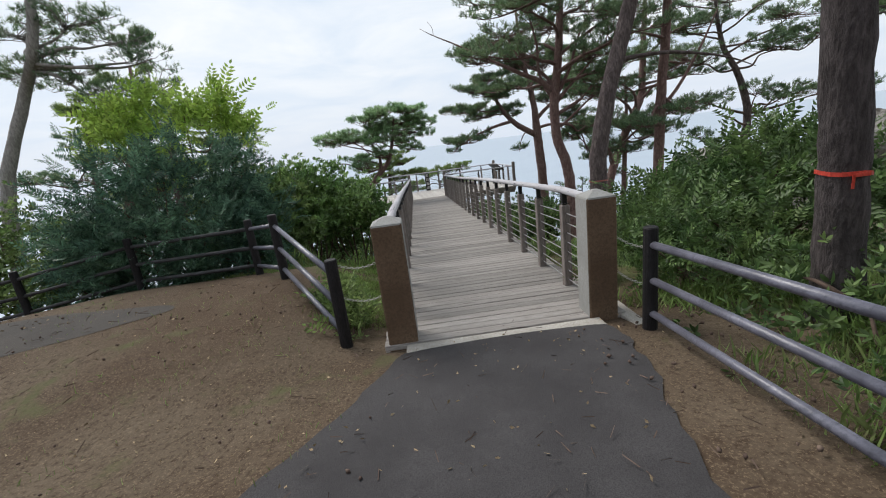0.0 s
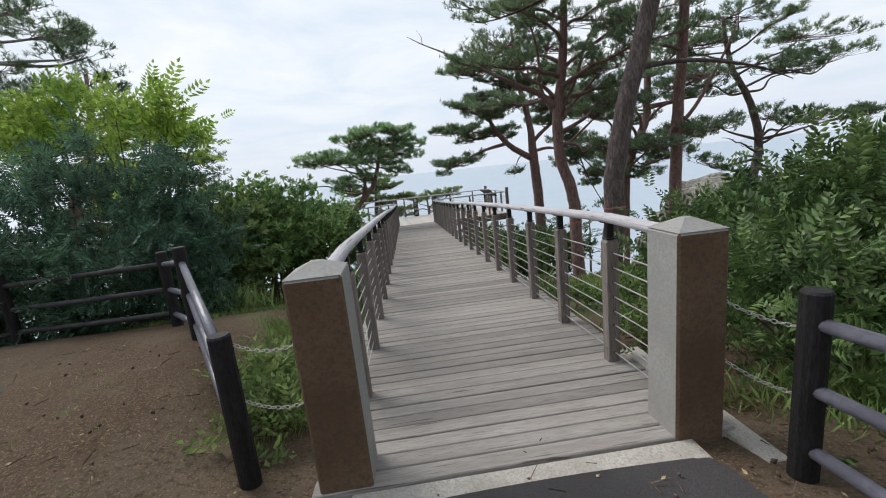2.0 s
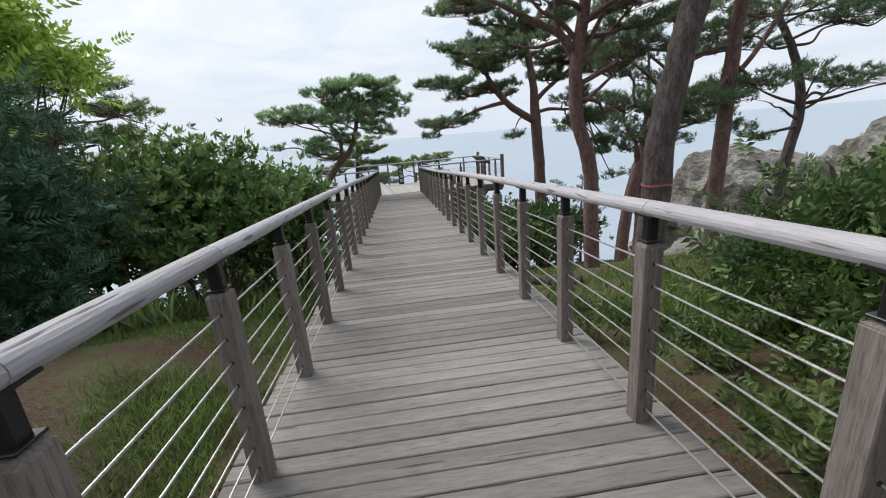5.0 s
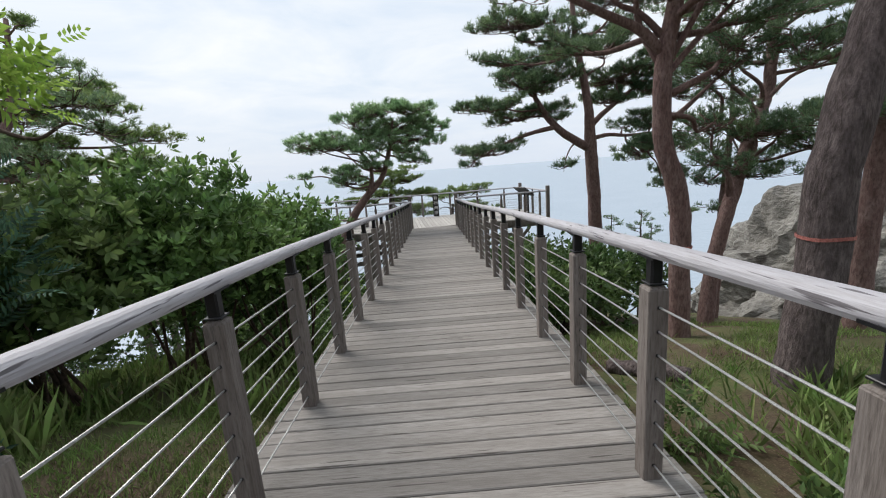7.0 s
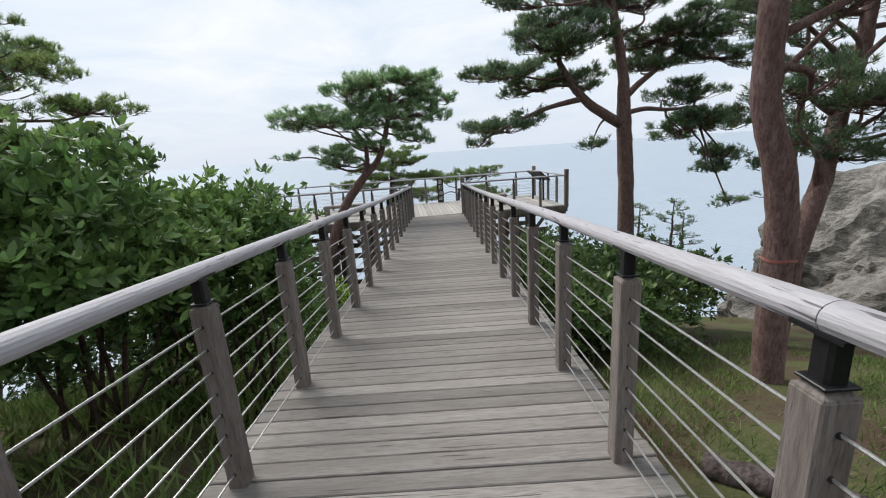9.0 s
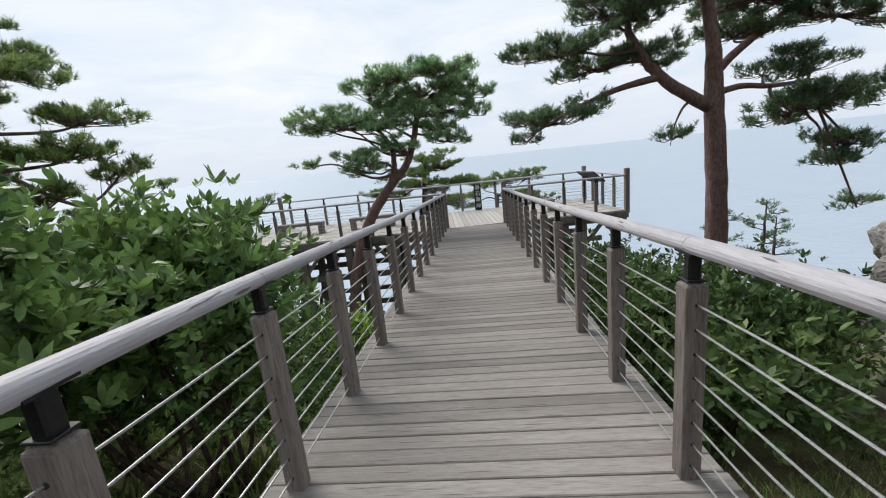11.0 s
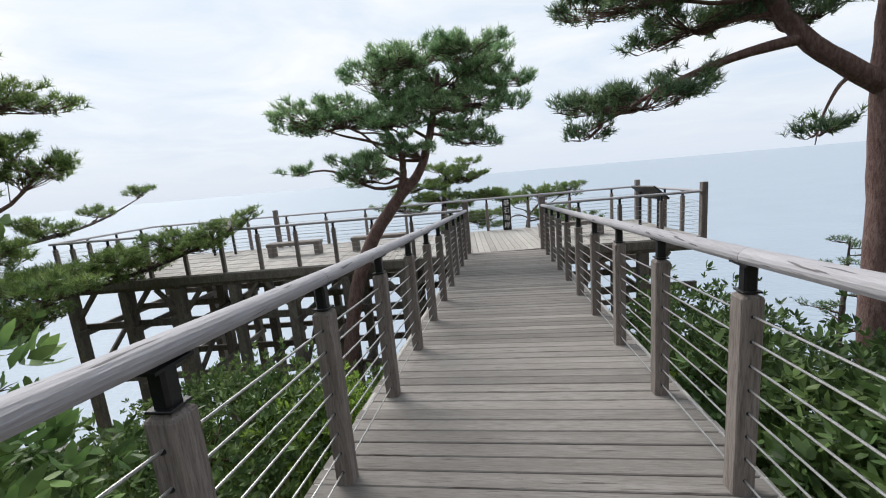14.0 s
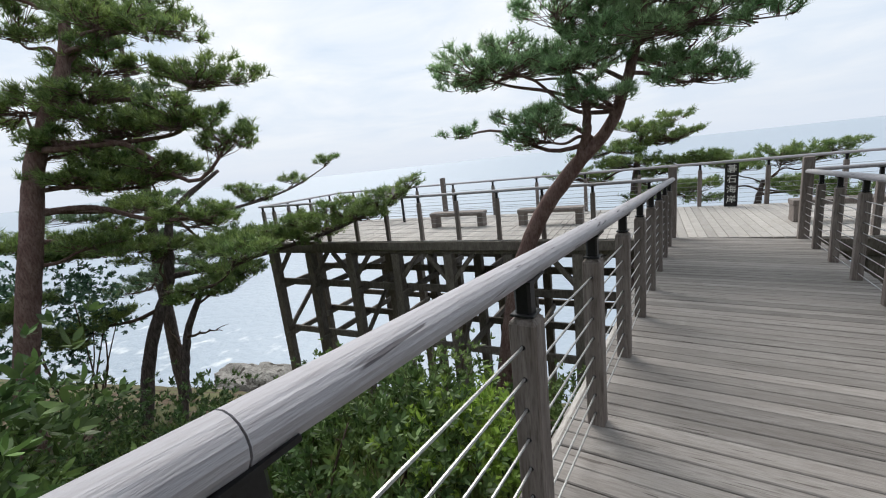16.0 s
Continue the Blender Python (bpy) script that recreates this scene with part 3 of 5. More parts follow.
def rail_piece(bm, a, b, w=0.086, h=0.058):
    """A handrail length: a log planed flat below, rounded above."""
    a, b = Vector(a), Vector(b)
    d = b - a
    m = Matrix.Translation(a) @ d.to_track_quat("Y", "Z").to_matrix().to_4x4()
    prof = [(-w / 2 * 0.8, -h / 2), (w / 2 * 0.8, -h / 2)] + [(w / 2 * math.cos(q), -h * 0.12 + h * 0.62 * math.sin(q)) for q in np.linspace(-0.2, math.pi + 0.2, 11)]
    r0 = [bm.verts.new(m @ Vector((x, 0.0015, z))) for x, z in prof]
    r1 = [bm.verts.new(m @ Vector((x, d.length - 0.0015, z))) for x, z in prof]
    n = len(prof)
    for i in range(n):
        bm.faces.new((r0[i], r0[(i + 1) % n], r1[(i + 1) % n], r1[i]))
    bm.faces.new(r0); bm.faces.new(r1)


def railing(label, ends, spacing, zf, post_first=0.0, pieces=2, group="", base=None, tall=(), steps=1, side=None, rise=None, fittings=False):
    """A cable railing along the straight line between two points of the plan; zf gives the floor."""
    (xa, ya), (xb, yb) = ends
    a, b = Vector((xa, ya, 0)), Vector((xb, yb, 0))
    L = (b - a).length
    u = (b - a) / L
    yaw = math.atan2(u.y, u.x) - math.pi / 2
    top = empty("railing", label, "railing", (0, 0, 0), group, "")
    if base:
        top.matrix_basis = base

    def at(s, z=0.0):
        p = a + u * s
        x = side(p.y) if side else p.x
        return Vector((x, p.y, zf(p.x, p.y) + z * (rise(p.y) if rise else 1.0)))
    stops = list(np.arange(post_first, L + 0.01, spacing))
    for s in tall:
        bm = bmesh.new()
        box(bm, -0.065, 0.065, -0.065, 0.065, -0.1, 1.24, 0.008)
        post = part("tall_post", bm, M_POST, top)
        post.matrix_basis = Matrix.Translation(at(s)) @ Matrix.Rotation(yaw, 4, "Z")
    for s in stops:
        p = at(s)
        if min([abs(s - q) for q in tall] + [9]) < 0.12:
            continue
        post = shared("post", POST_ME, Matrix.Translation(p) @ Matrix.Rotation(yaw, 4, "Z") @ Matrix.Diagonal((1, 1, rise(p.y) if rise else 1.0, 1)), top)
        shared("bracket", BRACKET_ME, Matrix.Identity(4), post)
        for i in range(N_CABLE if fittings else 0):
            shared("cable_fitting", FITTING_ME, Matrix.Translation((0, -0.044, 0.075 + i * 0.103)), post)
    cuts = [0.0] + (stops[:1] if fittings else []) + stops[1::pieces] + [L]
    cuts = [c for i, c in enumerate(cuts) if i == 0 or c - cuts[i - 1] > 0.05]
    for s0, s1 in zip(cuts, cuts[1:]):
        bm = bmesh.new()
        n = max(1, int((s1 - s0) / 0.5)) if steps > 1 else 1
        for q in range(n):
            rail_piece(bm, at(s0 + (s1 - s0) * q / n, 1.033), at(s0 + (s1 - s0) * (q + 1) / n, 1.033))
        part("handrail", bm, M_RAIL, top)
    for i in range(N_CABLE):
        z = 0.075 + i * 0.103
        v, f = [], []
        tube([at(L * q / 24, z) for q in range(25)], [0.0045] * 25, 6, v, f)
        mesh_object("cable", v, f, M_CABLE, top)
    return top


walk_z = lambda x, y: deck_z(y)
for xx in (XL, XR):
    railing("walkway railing of grey timber posts, steel cables and round timber handrail", ((xx, 3.98), (xx, Y1)), 0.88, walk_z, 0.69, group="walkway railings", tall=(Y1 - 3.98,), pieces=3, rise=lambda y: 0.965 + 0.035 * min(1.0, max(0.0, (y - 3.98) / 0.69)), fittings=True)


# ---- gate pillars, fences ----
def pillar(x, y, z, h, label):
    bm = bmesh.new()
    box(bm, -0.125, 0.125, -0.125, 0.125, -0.3, h, 0.012)
    r = bmesh.ops.create_cone(bm, cap_ends=True, segments=4, radius1=0.173, radius2=0.03, depth=0.05)
    bmesh.ops.rotate(bm, verts=r["verts"], cent=(0, 0, 0), matrix=Matrix.Rotation(radians(45), 3, "Z"))
    bmesh.ops.translate(bm, verts=r["verts"], vec=(0, 0, h + 0.025))
    ob = part("gate_pillar", bm, M_PILLAR)
    ob.location = (x, y, z)
    # the face towards the walkway and the cap are paler than the other faces
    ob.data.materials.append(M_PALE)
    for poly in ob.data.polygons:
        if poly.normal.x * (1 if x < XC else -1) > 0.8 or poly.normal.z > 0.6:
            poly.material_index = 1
    tagged(ob, label, "pillar", "pillars at the walkway's mouth")
    return ob


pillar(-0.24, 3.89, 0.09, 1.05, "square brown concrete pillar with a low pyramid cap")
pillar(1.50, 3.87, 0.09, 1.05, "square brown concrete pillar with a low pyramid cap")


def log_fence(label, pts, heights=(0.14, 0.41, 0.69), rail_r=0.029):
    top = empty("log_fence", label, "fence")
    for x, y in pts:
        v, f = [], []
        z = ground_z(x, y)
        tube([(x, y, z - 0.3), (x, y, z + 0.5), (x, y, z + 0.815), (x, y, z + 0.825)], [0.055, 0.054, 0.053, 0.046], 14, v, f)
        mesh_object("post", v, f, M_LOGPOST, top, smooth=False)
    for (xa, ya), (xb, yb) in zip(pts, pts[1:]):
        for h in heights:
            v, f = [], []
            a, b = Vector((xa, ya, ground_z(xa, ya) + h)), Vector((xb, yb, ground_z(xb, yb) + h))
            tube([a, a.lerp(b, 0.5), b], [rail_r, rail_r * 0.95, rail_r * 0.92], 10, v, f)
            # far left rails get the copy darkened for the bush's shade
            mesh_object("log_rail", v, f, M_LOG if xa > -2.4 else M_LOGSHADE, top, smooth=True)
    return top


FENCE_L = [(-0.77, 4.0), (-1.75, 5.65), (-2.42, 6.55), (-4.4, 6.95), (-6.3, 7.1), (-8.4, 7.0)]
FENCE_R = [(1.72, 3.43), (1.6, 1.6), (1.52, -0.2), (1.6, -2.0)]
log_fence("fence of dark round posts and grey log rails", FENCE_L)
log_fence("fence of dark round posts and grey log rails", FENCE_R)


# ---- lookout platform ----
PLAT = Matrix.Translation((0.65, 21.45, 0)) @ Matrix.Rotation(radians(5.5), 4, "Z")
PU0, PU1, PV = -11.3, 4.6, 3.65     # the platform's left and right ends and its depth, from the walkway's end


def plat_ground(u, v):
    p = PLAT @ Vector((u, v, 0))
    return ground_z(p.x, p.y)


def build_platform():
    top = tagged(new("lookout_platform"), "wide lookout platform of weathered planks on a timber trestle", "platform", kind="structure")
    top.matrix_basis = PLAT

    def timber(name, a, b, w, h):
        bm = bmesh.new()
        beam_between(bm, a, b, w, h, 0.008)
        return part(name, bm, M_BEAM, top)
    rows = (0.12, 1.85, PV - 0.12)
    us = np.arange(PU0 + 0.15, PU1, 1.44)
    for v in rows:
        timber("girder", (PU0, v, ZP - 0.2), (PU1, v, ZP - 0.2), 0.14, 0.26)
    timber("fascia", (PU0 - 0.02, -0.02, ZP - 0.13), (PU1 + 0.02, -0.02, ZP - 0.13), 0.05, 0.2)
    for u in us:
        for v in rows:
            timber("leg", (u, v, ZP - 0.33), (u, v, plat_ground(u, v) - 0.4), 0.22, 0.22)
    for k, z in enumerate((ZP - 1.25, ZP - 2.75)):
        for v in rows:
            timber("rail_beam", (PU0, v + 0.15, z), (PU1, v + 0.15, z), 0.08, 0.18)
        for u in us:
            timber("cross_beam", (u + 0.14, -0.1, z - 0.1), (u + 0.14, PV, z - 0.1), 0.08, 0.16)
    for i, u in enumerate(us):
        for v in rows[:1]:
            for d in (-0.62, 0.62)[i % 2:]:
                if PU0 < u + d < PU1:
                    timber("knee_brace", (u + d * 0.1, v, ZP - 1.0), (u + d, v, ZP - 0.33), 0.1, 0.1)
        if i % 2 == 0:
            timber("diagonal_brace", (u + 0.1, rows[0], ZP - 2.7), (u + 0.1, rows[1], ZP - 1.3), 0.07, 0.14)
    return top


PLATFORM = build_platform()
flat_z = lambda x, y: ZP
PLABEL = "platform railing of slim posts, steel cables and a timber handrail"
railing(PLABEL, ((-0.9, 0.05), (PU0, 0.05)), 0.95, flat_z, 0.35, group="platform railings", base=PLAT)
railing(PLABEL, ((0.95, 0.05), (PU1, 0.05)), 0.95, flat_z, 0.8, group="platform railings", base=PLAT, tall=(PU1 - 0.95,))
railing(PLABEL, ((PU1, 0.05), (PU1, PV - 0.05)), 0.9, flat_z, 0.9, group="platform railings", base=PLAT, tall=(PV - 0.1,))
railing(PLABEL, ((PU1, PV - 0.05), (PU0, PV - 0.05)), 1.32, flat_z, 0.8, group="platform railings", base=PLAT, tall=(11.7,))
railing(PLABEL, ((PU0, PV - 0.05), (PU0, 0.05)), 0.95, flat_z, 0.6, group="platform railings", base=PLAT)


# ---- trees ----
def pine(label, trunk, limbs, seed, needles=M_NEEDLE, bark=M_BARK, dens=1.0, tuft=0.13, sides=14, group="pines on the slope", twig_len=0.42, pads=(), snags=(), boughs=()):
    """A pine: trunk rows (x, y, z, radius) from the foot up; limbs (height fraction, azimuth, length, rise);
    pads (height fraction, x, y, z, reach): a limb that carries a flat spray of foliage centred there;
    snags (height fraction, azimuth, length, rise): dead limbs without needles;
    boughs: heavy limbs as rows (x, y, z, radius), from which pads may fork (their last two numbers: bough, step)."""
    rng = np.random.default_rng(seed)
    top = empty("pine_tree", label, "tree", (0, 0, 0), group)
    rows = smooth_path(trunk, 34)
    rows[:, :2] += rng.normal(0, 0.006, (len(rows), 2))
    v, f = [], []
    rr = rows[:, 3].copy()
    rr[0] *= 1.35; rr[1] *= 1.12
    tube(rows[:, :3], rr, sides, v, f, 0.05, rng)
    mesh_object("trunk", v, f, bark, top, smooth=True)
    pos, axis = [], []
    wood = M_TWIG if bark is M_BARK else bark

    def on_trunk(frac):
        i = frac * (len(rows) - 1)
        i0 = min(int(i), len(rows) - 2)
        return rows[i0] + (rows[i0 + 1] - rows[i0]) * (i - i0)

    def twig(at, a, tl, bv, bf, te):
        m = 4
        tp = [at.copy()]
        c = at.copy()
        for k in range(m):
            a2 = a + rng.uniform(-0.35, 0.35)
            e2 = te + rng.uniform(-0.15, 0.2)
            c = c + np.array((math.cos(a2) * math.cos(e2), math.sin(a2) * math.cos(e2), math.sin(e2))) * tl / m
            tp.append(c.copy())
        tube(tp, np.linspace(0.012, 0.004, m + 1), 3, bv, bf)
        nt = max(6, int(tl * 42))
        for q in rng.uniform(0.35, 1.0, nt) * m:
            q0 = min(int(q), m - 1)
            at2 = tp[q0] + (tp[q0 + 1] - tp[q0]) * (q - q0)
            off = rng.normal(0, 1, 3) * np.array((0.05, 0.05, 0.03))
            pos.append(at2 + off + np.array((0, 0, 0.035)))
            axis.append((math.cos(a) * 0.55 + rng.normal(0, 0.5), math.sin(a) * 0.55 + rng.normal(0, 0.5), 0.75 + rng.uniform(0, 0.5)))

    for frac, az, length, rise in limbs:
        start = on_trunk(frac)
        az = radians(az + rng.uniform(-6, 6))
        p = np.array(start[:3])
        n = 9
        path = [p.copy()]
        e = radians(rise)
        bend = rng.uniform(-0.10, 0.10)
        for k in range(n):
            a = az + bend * k + rng.uniform(-0.16, 0.16)
            ee = e * (1 - k / n) + rng.uniform(-0.22, 0.22)
            p = p + np.array((math.cos(a) * math.cos(ee), math.sin(a) * math.cos(ee), math.sin(ee))) * length / n
            path.append(p.copy())
        path = np.array(path)
        r0 = min(start[3] * 0.5, 0.02 + length * 0.022)
        bv, bf = [], []
        tube(path, np.linspace(r0, 0.008, len(path)), 6, bv, bf)
        count = max(4, int(length * 6 * dens))
        for j in range(count):
            s = rng.uniform(0.28, 1.0) if j > 1 else 1.0
            q = s * n
            q0 = min(int(q), n - 1)
            at = path[q0] + (path[q0 + 1] - path[q0]) * (q - q0)
            a = az + rng.choice((-1, 1)) * radians(rng.uniform(15, 85)) * (1.0 if s < 0.95 else 0.4)
            tl = min(max(length * twig_len * rng.uniform(0.35, 1.0) * (1.1 - 0.45 * s), 0.2), 1.0)
            twig(at, a, tl, bv, bf, rng.uniform(0.0, 0.5))
        mesh_object("branch", bv, bf, wood, top, smooth=True)
    spans = []
    for bough in boughs:
        path = smooth_path(bough, 14)
        bv, bf = [], []
        tube(path[:, :3], path[:, 3], 9, bv, bf, 0.05, rng)
        mesh_object("bough", bv, bf, bark, top, smooth=True)
        spans.append(path[:, :3])
    for frac, px, py, pz, reach, *fork in pads:
        start = on_trunk(frac)
        if fork:
            start = np.append(spans[fork[0]][fork[1]], 0.07)
        p0, p3 = np.array(start[:3]), np.array((px, py, pz - 0.05))
        span = np.linalg.norm(p3 - p0)
        p1 = p0 + (p3 - p0) * 0.35 + rng.normal(0, 0.06 * span, 3)
        p2 = p0 + (p3 - p0) * 0.72 + rng.normal(0, 0.06 * span, 3) + np.array((0, 0, -0.05 * span))
        path = smooth_path([p0, p1, p2, p3], 14)
        spans.append(path)
        r0 = min(start[3] * 0.45, 0.022 + span * 0.02)
        bv, bf = [], []
        tube(path, np.linspace(r0, max(0.014, r0 * 0.3), len(path)), 7, bv, bf)
        sprays = [(p3, reach * 0.8)]
        if reach > 0.4:
            for k in range(3):
                a = rng.uniform(0, 2 * math.pi)
                sprays.append((p3 + np.array((math.cos(a) * reach * 0.9, math.sin(a) * reach * 0.8, rng.uniform(-0.3, 0.28))), reach * rng.uniform(0.3, 0.5)))
        for centre, r in sprays:
            count = max(4, int((3 + 17 * r * r + 5 * r) * dens))
            for j in range(count):
                a = rng.uniform(0, 2 * math.pi)
                d = r * math.sqrt(rng.uniform(0, 1)) * 0.85
                q = path[-1 - min(int(rng.uniform(0, 0.22 * len(path))), len(path) - 2)]
                at = centre + np.array((math.cos(a) * d, math.sin(a) * d * 0.85, rng.uniform(-0.07, 0.1) + 0.12 * (1 - (d / r) ** 2) * r))
                tube([q, q * 0.4 + at * 0.6 + np.array((0, 0, -0.03)), at], [0.009, 0.006, 0.004], 3, bv, bf)
                twig(at, a + rng.uniform(-0.6, 0.6), rng.uniform(0.2, 0.42) * min(1.0, 0.45 + r), bv, bf, rng.uniform(0.05, 0.5))
        mesh_object("branch", bv, bf, wood, top, smooth=True)
    for frac, az, length, rise in snags:
        p = np.array(on_trunk(frac)[:3])
        path = [p.copy()]
        for k in range(8):
            a, ee = radians(az) + rng.uniform(-0.3, 0.3), radians(rise) + rng.uniform(-0.3, 0.3)
            p = p + np.array((math.cos(a) * math.cos(ee), math.sin(a) * math.cos(ee), math.sin(ee))) * length / 8
            path.append(p.copy())
        bv, bf = [], []
        tube(path, np.linspace(0.03 + length * 0.008, 0.006, 9), 6, bv, bf)
        for k in (3, 5, 6):
            q = path[k] + np.array((rng.normal(0, 0.3), rng.normal(0, 0.3), rng.uniform(0.0, 0.4))) * length * 0.3
            tube([path[k], (path[k] + q) / 2 + rng.normal(0, 0.03, 3), q], [0.016, 0.01, 0.004], 4, bv, bf)
        mesh_object("dead_branch", bv, bf, M_TWIG, top, smooth=True)
    scatter("crown", *TUFT, pos, axis, rng.uniform(0.75, 1.25, len(pos)) * tuft * 0.72, needles, top, seed=seed)
    return top


def limbs_auto(seed, n, lo, hi, long, short, rise=(5, 30), az=None):
    rng = np.random.default_rng(seed)
    out = []
    for i in range(n):
        fr = lo + (hi - lo) * (i + rng.uniform(0, 0.7)) / n
        k = (fr - lo) / (hi - lo)
        a = (i * 137.5 + rng.uniform(-25, 25)) if az is None else az + rng.uniform(-70, 70)
        out.append((fr, a, long + (short - long) * k * rng.uniform(0.7, 1.2), rng.uniform(*rise)))
    return out


def shrub(label, centre, radii, count, leaf, mat, seed, clumps=60, category="shrub", spread=0.22, stems=9, group="shrubs along the walkway", name="shrub", hollow=0.55, low=0.25, spray=None):
    rng = np.random.default_rng(seed)
    cx, cy, cz = centre
    foot = ground_z(cx, cy)
    top = empty(name, label, category, (0, 0, 0), group)
    d = rng.normal(size=(clumps, 3))
    d[:, 2] = np.abs(d[:, 2]) * 1.1 - low
    d /= np.linalg.norm(d, axis=1, keepdims=True)
    rad = rng.uniform(hollow, 1.06, clumps)[:, None]
    cen = np.array(centre) + d * rad * np.array(radii)
    spray = spray or WHORL
    count = int((2.7 if spray is WHORL else 1.7) * count / len(spray[1]))
    pick = rng.integers(0, clumps, count)
    pos = cen[pick] + rng.normal(size=(count, 3)) * spread * np.array((1, 1, 0.75))
    axis = d[pick] * 0.7 + rng.normal(size=(count, 3)) * 0.55 + np.array((0, 0, 0.3))
    scatter("foliage", *spray, pos, axis, rng.uniform(0.6, 1.2, count) * leaf, mat, top, seed=seed)
    for i in range(stems):
        v, f = [], []
        e = cen[i % clumps]
        b = np.array((cx + rng.uniform(-0.3, 0.3) * radii[0], cy + rng.uniform(-0.3, 0.3) * radii[1], 0))
        b[2] = ground_z(b[0], b[1]) - 0.1
        mid = b * 0.5 + e * 0.5 + rng.normal(size=3) * 0.12
        tube(smooth_path([b, mid, e], 6), np.linspace(0.03, 0.008, 7), 5, v, f)
        mesh_object("stem", v, f, M_TWIG, top, smooth=True)
    return top


RED, GREY = M_BARKRED, M_BARK
# pines beside the walkway
pine("slender red pine with layered flat branches", [(5.45, 17.6, -3.8, 0.22), (5.42, 17.6, -1.5, 0.202), (5.36, 17.6, 0.3, 0.185), (5.26, 17.6, 1.66, 0.167), (5.17, 17.6, 2.9, 0.114), (4.88, 17.6, 4.3, 0.088), (4.7, 17.6, 6.2, 0.0352)],
     limbs_auto(11, 4, 0.85, 0.99, 2.2, 1.5), 11, bark=RED, tuft=0.17, dens=2.4, boughs=[
     [(5.24, 17.6, 1.55, .12), (4.7, 17.5, 1.86, .115), (4.25, 17.5, 2.2, .1), (3.8, 17.5, 2.8, .08), (3.68, 17.5, 3.2, .06), (3.98, 17.5, 3.95, .03)],
     [(4.22, 17.5, 2.2, .07), (3.53, 17.4, 2.08, .055), (3.0, 17.4, 1.92, .04), (2.45, 17.4, 1.7, .03), (1.75, 17.3, 1.36, .012)],
     [(5.2, 17.6, 2.1, .09), (5.6, 17.7, 2.45, .075), (6.1, 17.8, 2.8, .06), (6.9, 17.9, 3.35, .03)],
     [(5.22, 17.6, 1.8, .07), (5.8, 17.7, 1.9, .055), (6.4, 17.8, 1.85, .045), (7.2, 17.9, 1.9, .02)],
     [(4.85, 17.55, 1.75, .03), (4.65, 17.5, 1.6, .022), (4.5, 17.5, 1.25, .012), (4.45, 17.5, 0.95, .006)]],
     pads=[(0, 2.35, 17.3, 1.6, 0.72, 1, 9), (0, 1.78, 17.3, 1.36, 0.25, 1, 13), (0, 3.0, 17.6, 1.85, 0.35, 1, 7), (0, 2.4, 17.4, 2.8, 0.75, 0, 8), (0, 3.05, 17.7, 2.55, 0.6, 0, 7), (0, 3.95, 17.9, 2.65, 0.55, 0, 6),
     (0, 4.1, 17.5, 3.45, 0.9, 0, 12), (0, 3.3, 17.3, 3.3, 0.7, 0, 10), (0, 3.6, 17.7, 3.95, 0.7, 0, 13), (0, 4.45, 17.5, 1.12, 0.32, 4, 11), (0.7, 4.6, 17.9, 4.3, 0.9), (0.7, 5.7, 17.9, 4.25, 0.9),
     (0, 6.1, 17.9, 3.5, 0.9, 2, 10), (0, 7.0, 18.0, 3.6, 1.0, 2, 13), (0, 7.6, 18.0, 3.0, 0.75, 2, 12), (0, 6.4, 18.1, 2.15, 0.35, 3, 8), (0, 6.8, 17.8, 1.4, 0.75, 3, 9), (0, 7.55, 18.0, 1.5, 0.7, 3, 12), (0, 7.4, 18.2, 2.15, 0.65, 3, 13),
     (0, 7.5, 17.8, 0.35, 0.4, 3, 12), (0, 8.0, 18.0, 0.6, 0.5, 3, 13), (0, 8.3, 18.0, -0.6, 0.35, 3, 13), (0, 5.9, 18.2, 2.9, 0.7, 2, 7), (0.8, 3.2, 17.8, 5.0, 1.0), (0.84, 6.2, 17.9, 5.6, 1.1)])
pine("tall red pine with a gently curved trunk", [(4.3, 11.5, -2.2, 0.168), (4.24, 11.5, -0.9, 0.148), (4.22, 11.5, 0.15, 0.14), (4.14, 11.5, 0.75, 0.136), (3.94, 11.5, 1.35, 0.124), (3.88, 11.5, 1.85, 0.12), (3.9, 11.5, 2.6, 0.112), (4.06, 11.5, 3.6, 0.096), (4.3, 11.6, 6.4, 0.056)],
     limbs_auto(12, 14, 0.78, 0.99, 3.0, 1.4), 12, bark=RED, tuft=0.125, dens=1.6, boughs=[
     [(3.93, 11.5, 2.55, .075), (3.55, 11.5, 2.92, .065), (3.1, 11.5, 3.13, .055), (2.6, 11.6, 3.42, .04), (1.65, 12.2, 4.1, .022), (1.05, 12.6, 4.5, .012), (0.72, 12.8, 4.75, .006)],
     [(3.94, 11.5, 2.75, .05), (3.6, 11.6, 3.15, .04), (3.3, 11.7, 3.35, .03), (2.9, 11.8, 3.9, .015)],
     [(1.05, 12.6, 4.5, .008), (1.05, 12.7, 4.7, .006), (0.95, 12.8, 4.9, .004)]],
     pads=[(0, 2.1, 12.0, 3.6, 0.45, 0, 8), (0, 3.4, 12.1, 3.75, 0.5, 1, 9), (0, 2.9, 12.0, 4.2, 0.7, 1, 13), (0.72, 3.2, 11.4, 4.9, 0.8), (0.7, 5.2, 11.9, 3.5, 0.6), (0.66, 5.25, 12.0, 2.85, 0.5), (0.6, 5.1, 12.1, 2.45, 0.45), (0.72, 4.8, 11.3, 4.4, 0.8), (0.62, 4.9, 11.9, 1.75, 0.35)])
